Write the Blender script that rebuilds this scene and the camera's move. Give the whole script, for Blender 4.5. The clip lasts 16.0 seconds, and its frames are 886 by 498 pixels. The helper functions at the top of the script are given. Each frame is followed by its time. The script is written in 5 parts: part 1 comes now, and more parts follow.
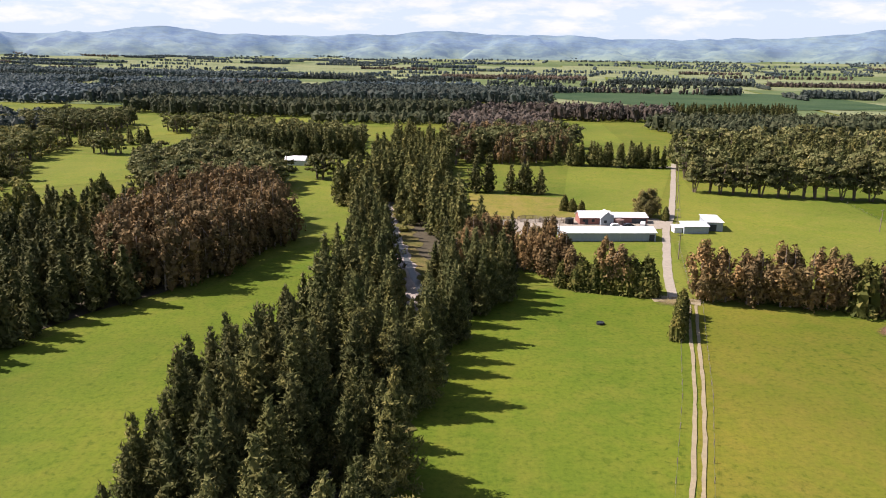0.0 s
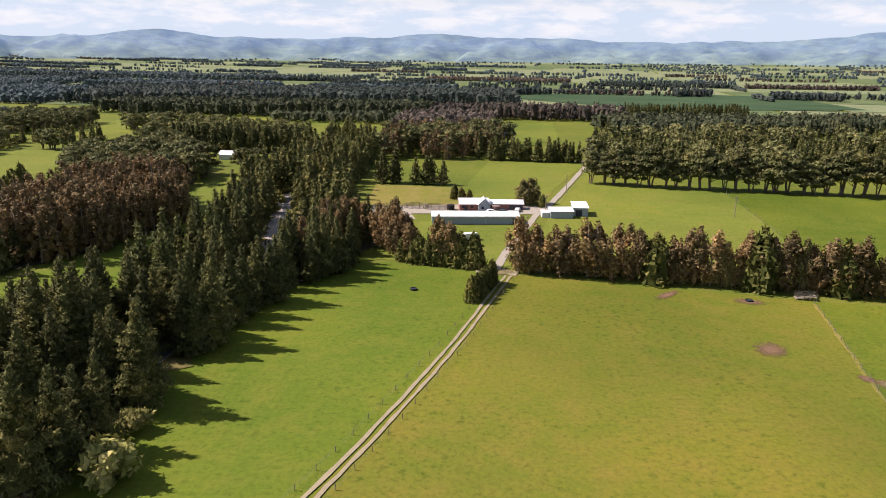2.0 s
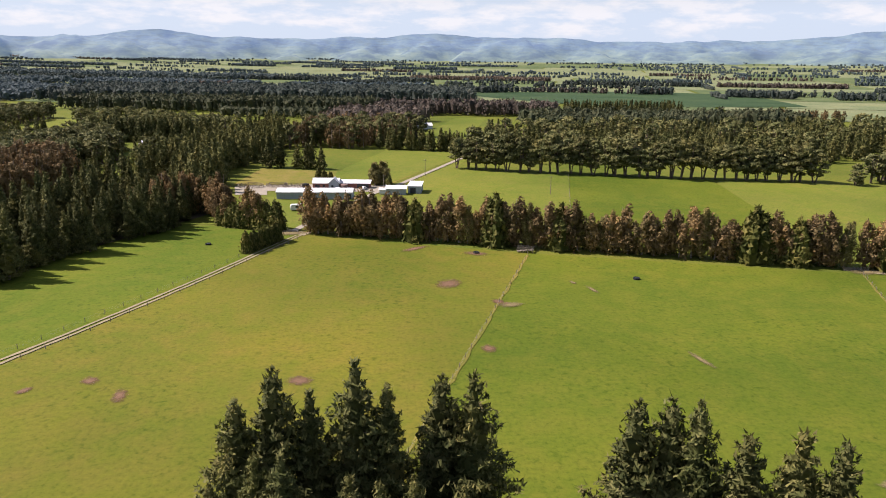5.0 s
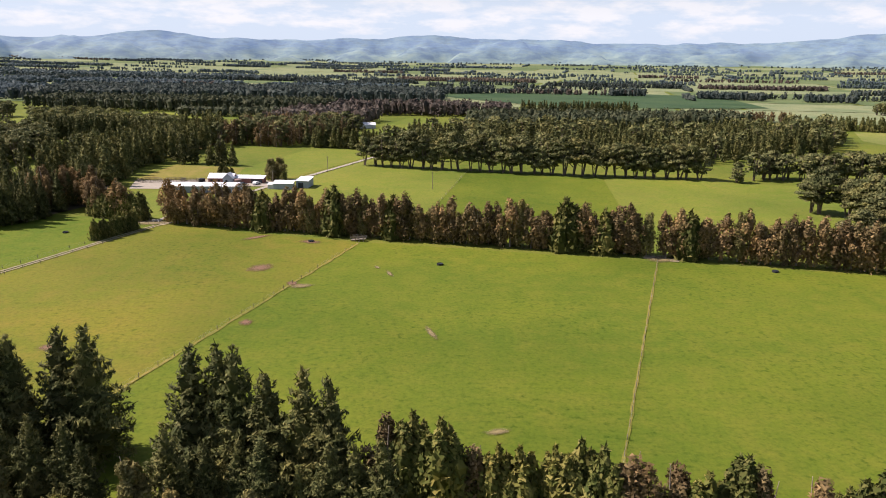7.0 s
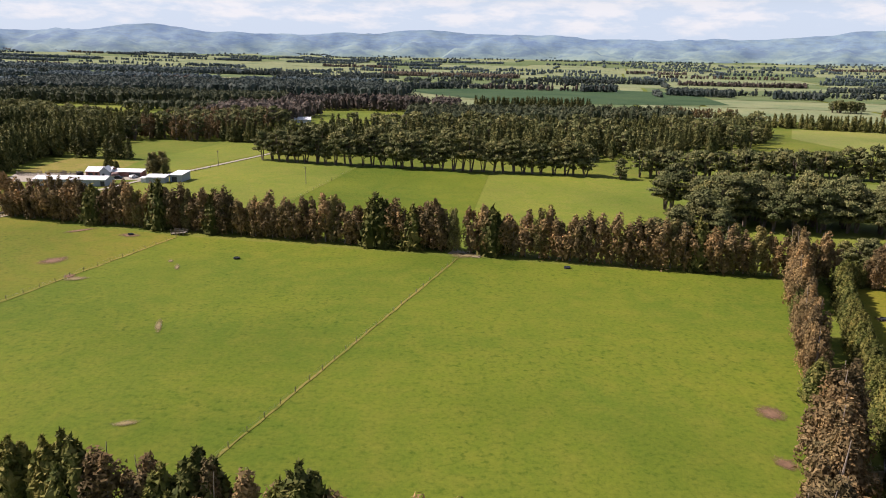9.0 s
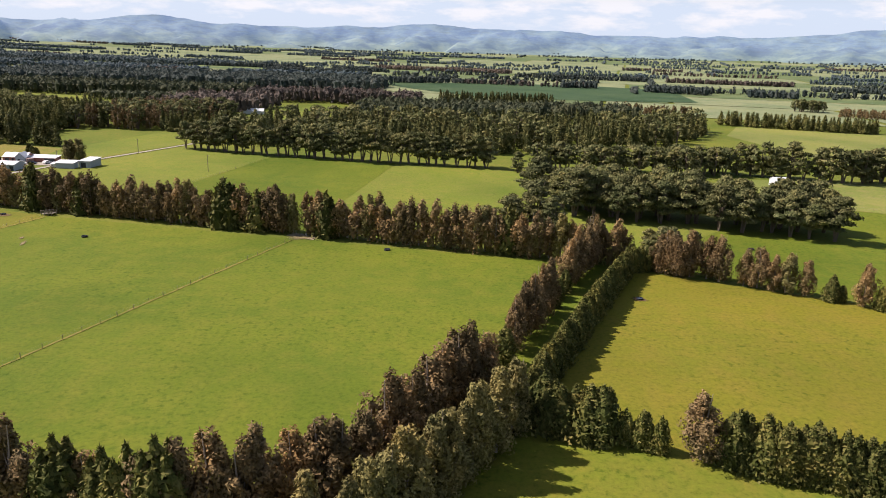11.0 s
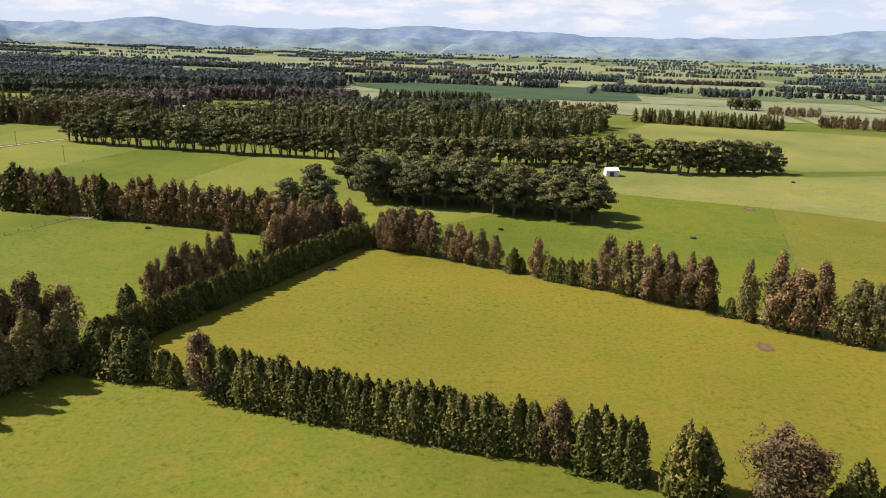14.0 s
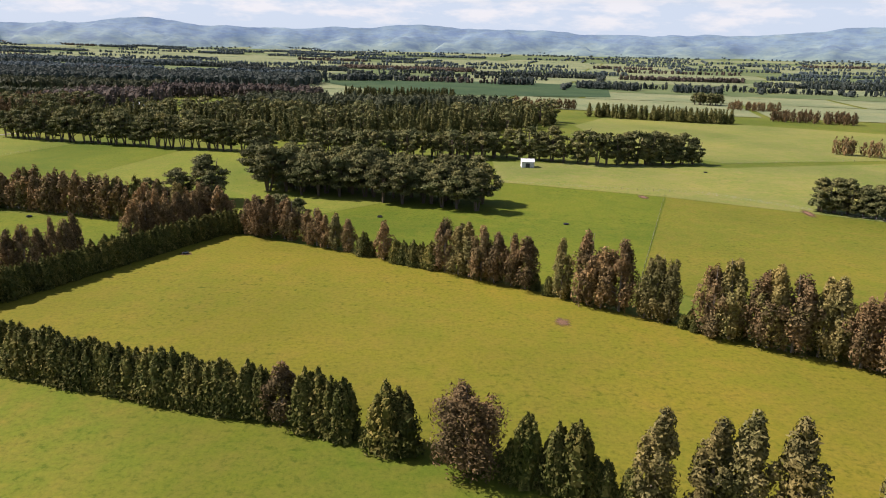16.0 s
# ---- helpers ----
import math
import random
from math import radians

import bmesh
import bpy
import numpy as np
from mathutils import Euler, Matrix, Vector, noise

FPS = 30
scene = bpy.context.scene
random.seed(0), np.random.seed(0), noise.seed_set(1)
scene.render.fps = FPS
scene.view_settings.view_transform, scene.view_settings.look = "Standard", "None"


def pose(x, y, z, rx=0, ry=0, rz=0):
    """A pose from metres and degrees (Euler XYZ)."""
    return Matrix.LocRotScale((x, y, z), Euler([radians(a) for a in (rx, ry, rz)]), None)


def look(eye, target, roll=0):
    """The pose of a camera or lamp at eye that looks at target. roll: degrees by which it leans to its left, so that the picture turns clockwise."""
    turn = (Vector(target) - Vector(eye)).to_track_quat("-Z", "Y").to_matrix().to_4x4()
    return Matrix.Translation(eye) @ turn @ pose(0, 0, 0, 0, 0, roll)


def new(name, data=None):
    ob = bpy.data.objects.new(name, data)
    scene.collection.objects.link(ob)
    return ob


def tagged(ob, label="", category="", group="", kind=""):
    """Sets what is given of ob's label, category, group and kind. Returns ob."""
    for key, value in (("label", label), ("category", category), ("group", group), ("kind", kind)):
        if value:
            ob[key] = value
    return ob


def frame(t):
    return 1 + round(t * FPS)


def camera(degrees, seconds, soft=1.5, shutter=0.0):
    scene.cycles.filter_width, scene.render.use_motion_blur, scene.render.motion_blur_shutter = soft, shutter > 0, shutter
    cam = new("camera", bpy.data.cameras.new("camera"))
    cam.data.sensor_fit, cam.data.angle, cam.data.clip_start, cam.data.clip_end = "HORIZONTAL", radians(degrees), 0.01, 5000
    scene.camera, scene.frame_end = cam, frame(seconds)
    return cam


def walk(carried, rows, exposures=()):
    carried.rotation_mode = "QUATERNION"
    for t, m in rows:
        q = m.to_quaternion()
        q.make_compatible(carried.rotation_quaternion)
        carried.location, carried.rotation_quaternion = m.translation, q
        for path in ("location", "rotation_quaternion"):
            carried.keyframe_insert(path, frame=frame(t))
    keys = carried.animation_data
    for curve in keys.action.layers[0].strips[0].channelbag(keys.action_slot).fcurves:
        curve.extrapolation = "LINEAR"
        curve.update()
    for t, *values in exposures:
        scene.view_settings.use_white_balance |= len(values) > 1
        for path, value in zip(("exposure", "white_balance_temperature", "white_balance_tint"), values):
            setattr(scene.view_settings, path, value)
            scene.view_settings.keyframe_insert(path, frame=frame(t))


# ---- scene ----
cam = camera(65.0, 16.0, soft=1.0)
PATH = [
    (0, (-1.037, -2.268, 60.636), (-0.967, -0.341, 60.104), 0.6),
    (0.5, (9.637, -8.391, 60.3), (9.703, -6.462, 59.774), 0.3),
    (1, (20.803, -14.257, 59.889), (20.869, -12.328, 59.364), 0.4),
    (1.5, (32.19, -20.023, 59.495), (32.256, -18.094, 58.972), 0.5),
    (2, (43.697, -26.032, 59.311), (43.763, -24.103, 58.787), 0.6),
    (2.5, (55.228, -32.187, 59.341), (55.292, -30.258, 58.815), 0.7),
    (3, (66.979, -38.493, 59.465), (67.042, -36.565, 58.939), 0.6),
    (3.5, (79.034, -45.44, 59.409), (79.09, -43.511, 58.884), 0.6),
    (6, (138.426, -81.759, 58.304), (138.47, -79.83, 57.78), 0.6),
    (6.5, (153.413, -84.803, 58.589), (153.453, -82.872, 58.068), 0.7),
    (7, (168.941, -85.63, 58.977), (168.974, -83.699, 58.456), 0.7),
    (7.5, (184.698, -85.832, 59.317), (184.728, -83.901, 58.797), 0.7),
    (8, (200.52, -85.858, 59.579), (200.546, -83.928, 59.057), 0.8),
    (8.5, (216.01, -86.012, 59.761), (216.034, -84.083, 59.235), 0.8),
    (9, (231.266, -87.285, 59.955), (231.289, -85.358, 59.421), 1.0),
    (11.5, (303.046, -106.876, 61.926), (303.037, -104.953, 61.375), 1.8),
    (12, (317.723, -109.453, 61.897), (317.712, -107.531, 61.345), 1.9),
    (12.5, (332.539, -111.22, 61.835), (332.524, -109.296, 61.287), 1.8),
    (13, (347.193, -113.335, 61.756), (347.173, -111.412, 61.209), 1.8),
    (13.5, (361.529, -116.304, 61.461), (361.508, -114.38, 60.917), 1.7),
    (14, (374.79, -119.306, 60.881), (374.764, -117.382, 60.336), 1.6),
    (14.5, (387.592, -122.91, 60.124), (387.564, -120.986, 59.579), 1.5),
    (15, (399.361, -125.504, 59.59), (399.332, -123.58, 59.046), 1.5),
    (15.5, (409.555, -125.552, 59.314), (409.528, -123.627, 58.771), 1.5),
    (16, (419.013, -124.78, 59.049), (418.985, -122.857, 58.502), 1.3),
]
walk(cam, [(t, look(eye, target, roll)) for t, eye, target, roll in PATH],
     [(0, 1.14), (1.5, 1.06), (3, 0.95), (7, 1.04), (9, 0.93), (12, 1.06), (14, 1.0), (16, 0.92)])

# ---- light ----
scene.view_settings.use_white_balance = True
scene.view_settings.white_balance_temperature, scene.view_settings.white_balance_tint = 6500, 24
SUN_DIR = Vector((-0.68, 0.15, 0.71)).normalized()
world = bpy.data.worlds.new("sky")
scene.world = world
world.use_nodes = True
wn, wl = world.node_tree.nodes, world.node_tree.links
wn.clear()
w_out = wn.new("ShaderNodeOutputWorld")
w_bg = wn.new("ShaderNodeBackground")
w_bg.inputs["Strength"].default_value = 0.055
w_sky = wn.new("ShaderNodeTexSky")
w_sky.sky_type = "NISHITA"
w_sky.sun_disc = False
w_sky.sun_elevation = math.asin(SUN_DIR.z)
w_sky.sun_rotation = math.atan2(SUN_DIR.x, SUN_DIR.y)
w_sky.air_density, w_sky.dust_density = 1.0, 1.2
# banks of broken cumulus and pale haze low over the hills
w_co = wn.new("ShaderNodeTexCoord")
w_map = wn.new("ShaderNodeMapping")
w_map.inputs["Scale"].default_value = (13.0, 13.0, 46.0)
w_n = wn.new("ShaderNodeTexNoise")
w_n.inputs["Scale"].default_value = 1.0
w_n.inputs["Detail"].default_value = 6.0
w_n.inputs["Roughness"].default_value = 0.6
w_r = wn.new("ShaderNodeValToRGB")
w_r.color_ramp.elements[0].position, w_r.color_ramp.elements[1].position = 0.44, 0.60
w_r.color_ramp.elements[0].color, w_r.color_ramp.elements[1].color = (6.0, 7.4, 8.4, 1), (8.2, 8.8, 8.8, 1)
w_sep = wn.new("ShaderNodeSeparateXYZ")
w_range = wn.new("ShaderNodeMapRange")
for key, value in (("From Min", 0.06), ("From Max", 0.18), ("To Min", 0.92), ("To Max", 0.15)):
    w_range.inputs[key].default_value = value
w_mix = wn.new("ShaderNodeMix")
w_mix.data_type = "RGBA"
wl.new(w_co.outputs["Generated"], w_map.inputs["Vector"])
wl.new(w_co.outputs["Generated"], w_sep.inputs["Vector"])
wl.new(w_sep.outputs["Z"], w_range.inputs["Value"])
wl.new(w_map.outputs["Vector"], w_n.inputs["Vector"])
w_low = wn.new("ShaderNodeMapRange")
for key, value in (("From Min", 0.026), ("From Max", 0.05), ("To Min", 0.72), ("To Max", 1.02)):
    w_low.inputs[key].default_value = value
w_mul = wn.new("ShaderNodeMath")
w_mul.operation = "MULTIPLY"
wl.new(w_sep.outputs["Z"], w_low.inputs["Value"])
wl.new(w_n.outputs["Fac"], w_mul.inputs[0])
wl.new(w_low.outputs["Result"], w_mul.inputs[1])
wl.new(w_mul.outputs["Value"], w_r.inputs["Fac"])
wl.new(w_range.outputs["Result"], w_mix.inputs["Factor"])
wl.new(w_r.outputs["Color"], w_mix.inputs["B"])
wl.new(w_sky.outputs["Color"], w_mix.inputs["A"])
wl.new(w_mix.outputs["Result"], w_bg.inputs["Color"])
wl.new(w_bg.outputs["Background"], w_out.inputs["Surface"])

sun_data = bpy.data.lights.new("sun", "SUN")
sun_data.energy, sun_data.angle, sun_data.color = 4.5, radians(0.6), (1.0, 0.94, 0.84)
sun = new("sun", sun_data)
sun.matrix_world = look(SUN_DIR * 300, (0, 0, 0))

# ---- materials ----
MATS = {}


def base_mat(name, rough=0.8):
    m = bpy.data.materials.new(name)
    m.use_nodes = True
    b = m.node_tree.nodes["Principled BSDF"]
    b.inputs["Roughness"].default_value = rough
    b.inputs["Specular IOR Level"].default_value = 0.25
    MATS[name] = m
    return m, m.node_tree.nodes, m.node_tree.links, b


def noise_node(n, l, co, scale, detail=4.0, rough=0.55, stretch=None):
    t = n.new("ShaderNodeTexNoise")
    t.inputs["Scale"].default_value = scale
    t.inputs["Detail"].default_value = detail
    t.inputs["Roughness"].default_value = rough
    if stretch:
        mp = n.new("ShaderNodeMapping")
        mp.inputs["Scale"].default_value = stretch
        l.new(co, mp.inputs["Vector"])
        co = mp.outputs["Vector"]
    l.new(co, t.inputs["Vector"])
    return t.outputs["Fac"]


def ramp(n, l, fac, stops):
    r = n.new("ShaderNodeValToRGB")
    e = r.color_ramp.elements
    while len(e) < len(stops):
        e.new(0.5)
    for el, (p, c) in zip(e, stops):
        el.position, el.color = p, (*c, 1) if len(c) == 3 else c
    l.new(fac, r.inputs["Fac"])
    return r.outputs["Color"]


def mix(n, l, fac, a, b, blend="MIX"):
    m = n.new("ShaderNodeMix")
    m.data_type, m.blend_type = "RGBA", blend
    for key, v in (("Factor", fac), ("A", a), ("B", b)):
        if isinstance(v, (int, float)):
            m.inputs[key].default_value = v
        elif isinstance(v, tuple):
            m.inputs[key].default_value = (*v, 1)
        else:
            l.new(v, m.inputs[key])
    return m.outputs["Result"]


def bump(n, l, b, height, strength=0.3, dist=0.1):
    k = n.new("ShaderNodeBump")
    k.inputs["Strength"].default_value, k.inputs["Distance"].default_value = strength, dist
    l.new(height, k.inputs["Height"])
    l.new(k.outputs["Normal"], b.inputs["Normal"])


def grass_mat(name, base, dry, lush, dryness=0.5):
    """Grazed pasture: broad drifts, patches of a few metres, dark tufts and fine grain."""
    m, n, l, b = base_mat(name, 0.85)
    co = n.new("ShaderNodeTexCoord").outputs["Object"]
    big = noise_node(n, l, co, 0.022, 5, 0.6)
    mid = noise_node(n, l, co, 0.16, 6, 0.62)
    fine = noise_node(n, l, co, 1.1, 5, 0.7)
    streak = noise_node(n, l, co, 0.07, 4, 0.6, (1.0, 0.25, 1.0))
    c = mix(n, l, ramp(n, l, big, [(0.41, (0, 0, 0)), (0.60, (1, 1, 1))]), lush, base)
    d = ramp(n, l, mid, [(0.46 - 0.1 * dryness, (0, 0, 0)), (0.75, (1, 1, 1))])
    c = mix(n, l, d, c, dry)
    s = ramp(n, l, streak, [(0.5, (0, 0, 0)), (0.72, (0.6, 0.6, 0.6))])
    c = mix(n, l, s, c, lush)
    t = ramp(n, l, fine, [(0.28, (0.62, 0.70, 0.6)), (0.45, (0.96, 0.97, 0.96)), (0.72, (1.2, 1.15, 1.04))])
    c = mix(n, l, 1.0, c, t, "MULTIPLY")
    drift = ramp(n, l, noise_node(n, l, co, 0.035, 4, 0.6), [(0.38, (0.15, 0.15, 0.15)), (0.62, (1.0, 1.0, 1.0))])
    clump = noise_node(n, l, co, 0.62, 4, 0.6)
    dark = mix(n, l, drift, (1.0, 1.0, 1.0), ramp(n, l, clump, [(0.30, (0.50, 0.64, 0.55)), (0.45, (1, 1, 1)), (0.7, (1.07, 1.05, 1.0))]))
    c = mix(n, l, 1.0, c, dark, "MULTIPLY")
    broad = noise_node(n, l, co, 0.012, 3, 0.5)
    c = mix(n, l, 1.0, c, ramp(n, l, broad, [(0.34, (0.78, 0.85, 0.82)), (0.5, (1, 1, 1)), (0.66, (1.17, 1.09, 1.05))]), "MULTIPLY")
    b.inputs["Specular IOR Level"].default_value = 0.05
    l.new(c, b.inputs["Base Color"])
    bump(n, l, b, fine, 0.6, 0.15)
    return m


def leaf_mat(name, a, c, tip, spread=0.5):
    m, n, l, b = base_mat(name, 0.75)
    b.inputs["Specular IOR Level"].default_value = 0.08
    geo = n.new("ShaderNodeNewGeometry").outputs["Random Per Island"]
    obj = n.new("ShaderNodeObjectInfo").outputs["Random"]
    col = ramp(n, l, geo, [(0.0, a), (0.55, c), (1.0, tip)])
    tone = ramp(n, l, obj, [(0.0, (1 - spread * 0.6,) * 3), (0.5, (1, 1, 1)), (1.0, (1 + spread * 0.5, 1 + spread * 0.4, 1 + spread * 0.2))])
    col = mix(n, l, 1.0, col, tone, "MULTIPLY")
    place = noise_node(n, l, n.new("ShaderNodeNewGeometry").outputs["Position"], 0.14, 2, 0.5)
    col = mix(n, l, 1.0, col, ramp(n, l, place, [(0.32, (0.72, 0.8, 0.78)), (0.5, (1, 1, 1)), (0.7, (1.22, 1.1, 1.0))]), "MULTIPLY")
    l.new(col, b.inputs["Base Color"])
    tr = n.new("ShaderNodeBsdfTranslucent")
    l.new(col, tr.inputs["Color"])
    ms = n.new("ShaderNodeMixShader")
    ms.inputs["Fac"].default_value = 0.16
    l.new(b.outputs["BSDF"], ms.inputs[1])
    l.new(tr.outputs["BSDF"], ms.inputs[2])
    l.new(ms.outputs["Shader"], n["Material Output"].inputs["Surface"])
    return m


def plain_mat(name, c, rough=0.8, vary=0.25, scale=1.5, metal=0.0, stretch=None):
    m, n, l, b = base_mat(name, rough)
    co = n.new("ShaderNodeTexCoord").outputs["Object"]
    f = noise_node(n, l, co, scale, 6, 0.65, stretch)
    g = noise_node(n, l, co, scale * 9, 4, 0.6)
    col = ramp(n, l, f, [(0.3, tuple(v * (1 - vary) for v in c)), (0.7, tuple(min(1, v * (1 + vary)) for v in c))])
    col = mix(n, l, 0.35, col, ramp(n, l, g, [(0.35, tuple(v * (1 - vary) for v in c)), (0.7, tuple(min(1, v * (1 + vary)) for v in c))]))
    l.new(col, b.inputs["Base Color"])
    b.inputs["Metallic"].default_value = metal
    bump(n, l, b, g, 0.3, 0.05)
    return m


G_FAR = grass_mat("grass_plain", (0.105, 0.125, 0.020), (0.135, 0.132, 0.028), (0.085, 0.115, 0.016))
G_WEST = grass_mat("grass_west", (0.096, 0.126, 0.014), (0.118, 0.130, 0.019), (0.079, 0.117, 0.013), 0.3)
G_TRACK = grass_mat("grass_track", (0.121, 0.126, 0.016), (0.148, 0.126, 0.023), (0.103, 0.120, 0.015), 0.8)
G_MID = grass_mat("grass_mid", (0.095, 0.120, 0.013), (0.116, 0.125, 0.017), (0.075, 0.107, 0.012), 0.4)
G_EAST = grass_mat("grass_east", (0.134, 0.126, 0.014), (0.152, 0.125, 0.020), (0.120, 0.124, 0.014), 0.6)
G_SOUTH = grass_mat("grass_south", (0.116, 0.128, 0.015), (0.142, 0.127, 0.022), (0.094, 0.122, 0.014), 0.6)
G_NORTH = grass_mat("grass_north", (0.126, 0.145, 0.024), (0.148, 0.150, 0.032), (0.107, 0.138, 0.020), 0.3)
G_PALE = grass_mat("grass_pale", (0.155, 0.168, 0.045), (0.185, 0.172, 0.062), (0.130, 0.158, 0.036), 0.5)
G_DRY = grass_mat("grass_dry", (0.175, 0.15, 0.034), (0.22, 0.165, 0.058), (0.135, 0.14, 0.024), 0.9)
# far grass has distance haze mixed into its colours: cooler, less saturated
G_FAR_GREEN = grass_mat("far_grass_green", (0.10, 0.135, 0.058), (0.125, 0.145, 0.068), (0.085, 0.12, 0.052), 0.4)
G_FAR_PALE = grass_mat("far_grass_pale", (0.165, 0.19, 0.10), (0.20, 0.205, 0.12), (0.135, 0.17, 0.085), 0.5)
# grass darkened in its colour to stand for a cloud's shadow
G_CLOUD_SHADE = grass_mat("far_cloud_shade", (0.040, 0.072, 0.034), (0.05, 0.08, 0.036), (0.034, 0.064, 0.032), 0.3)
SCRUB_GROUND = grass_mat("rough_ground", (0.11, 0.09, 0.035), (0.18, 0.13, 0.06), (0.065, 0.075, 0.02), 0.9)
LITTER = plain_mat("forest_floor", (0.06, 0.05, 0.03), 0.95, 0.4, 0.5)
GRAVEL = plain_mat("gravel", (0.27, 0.24, 0.19), 0.95, 0.25, 0.8)
DUST = plain_mat("dusty_track", (0.25, 0.21, 0.13), 0.95, 0.25, 0.6)
SHINGLE = plain_mat("river_shingle", (0.27, 0.235, 0.205), 0.9, 0.3, 0.5)
WATER = plain_mat("river_water", (0.07, 0.075, 0.07), 0.35, 0.2, 0.3)
BARK = plain_mat("bark", (0.13, 0.10, 0.075), 0.95, 0.35, 2.0)
GUM_BARK = plain_mat("gum_bark", (0.27, 0.22, 0.17), 0.9, 0.35, 1.2)
POST = plain_mat("post_wood", (0.20, 0.17, 0.13), 0.95, 0.3, 4)
WIRE = plain_mat("fence_wire", (0.3, 0.3, 0.3), 0.5, 0.1, 4, 0.8)
PINE = leaf_mat("pine_needles", (0.047, 0.055, 0.018), (0.092, 0.098, 0.032), (0.170, 0.163, 0.061))
GUM = leaf_mat("gum_leaves", (0.110, 0.082, 0.037), (0.195, 0.136, 0.065), (0.284, 0.195, 0.090), 0.6)
GUM_GREEN = leaf_mat("gum_leaves_green", (0.108, 0.099, 0.033), (0.183, 0.158, 0.059), (0.266, 0.228, 0.088), 0.5)
MACRO = leaf_mat("cypress_leaves", (0.068, 0.077, 0.029), (0.129, 0.135, 0.052), (0.215, 0.206, 0.088))
HEDGE = leaf_mat("hedge_leaves", (0.049, 0.061, 0.014), (0.106, 0.110, 0.028), (0.189, 0.168, 0.051))
WILLOW = leaf_mat("willow_leaves", (0.13, 0.14, 0.04), (0.24, 0.23, 0.07), (0.34, 0.30, 0.12))
# far leaf green is pulled towards blue to stand for haze
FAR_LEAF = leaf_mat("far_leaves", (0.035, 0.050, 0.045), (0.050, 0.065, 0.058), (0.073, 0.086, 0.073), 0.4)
FAR_BROWN = leaf_mat("far_brown_leaves", (0.064, 0.056, 0.047), (0.100, 0.083, 0.068), (0.144, 0.116, 0.098), 0.5)
NEAR_WOOD = leaf_mat("wood_leaves", (0.042, 0.054, 0.028), (0.070, 0.082, 0.042), (0.105, 0.112, 0.060), 0.4)
# farthest leaves: more haze painted in, as a bluer, lighter base colour
FAR_HAZED = leaf_mat("hazed_leaves", (0.052, 0.074, 0.082), (0.068, 0.094, 0.100), (0.088, 0.116, 0.116), 0.3)


# ---- mesh helpers ----
def mesh_of(name, verts, faces, mat, smooth=False):
    me = bpy.data.meshes.new(name)
    me.from_pydata([tuple(v) for v in verts], [], [tuple(f) for f in faces])
    me.materials.append(mat)
    if smooth:
        for p in me.polygons:
            p.use_smooth = True
    me.update()
    return me


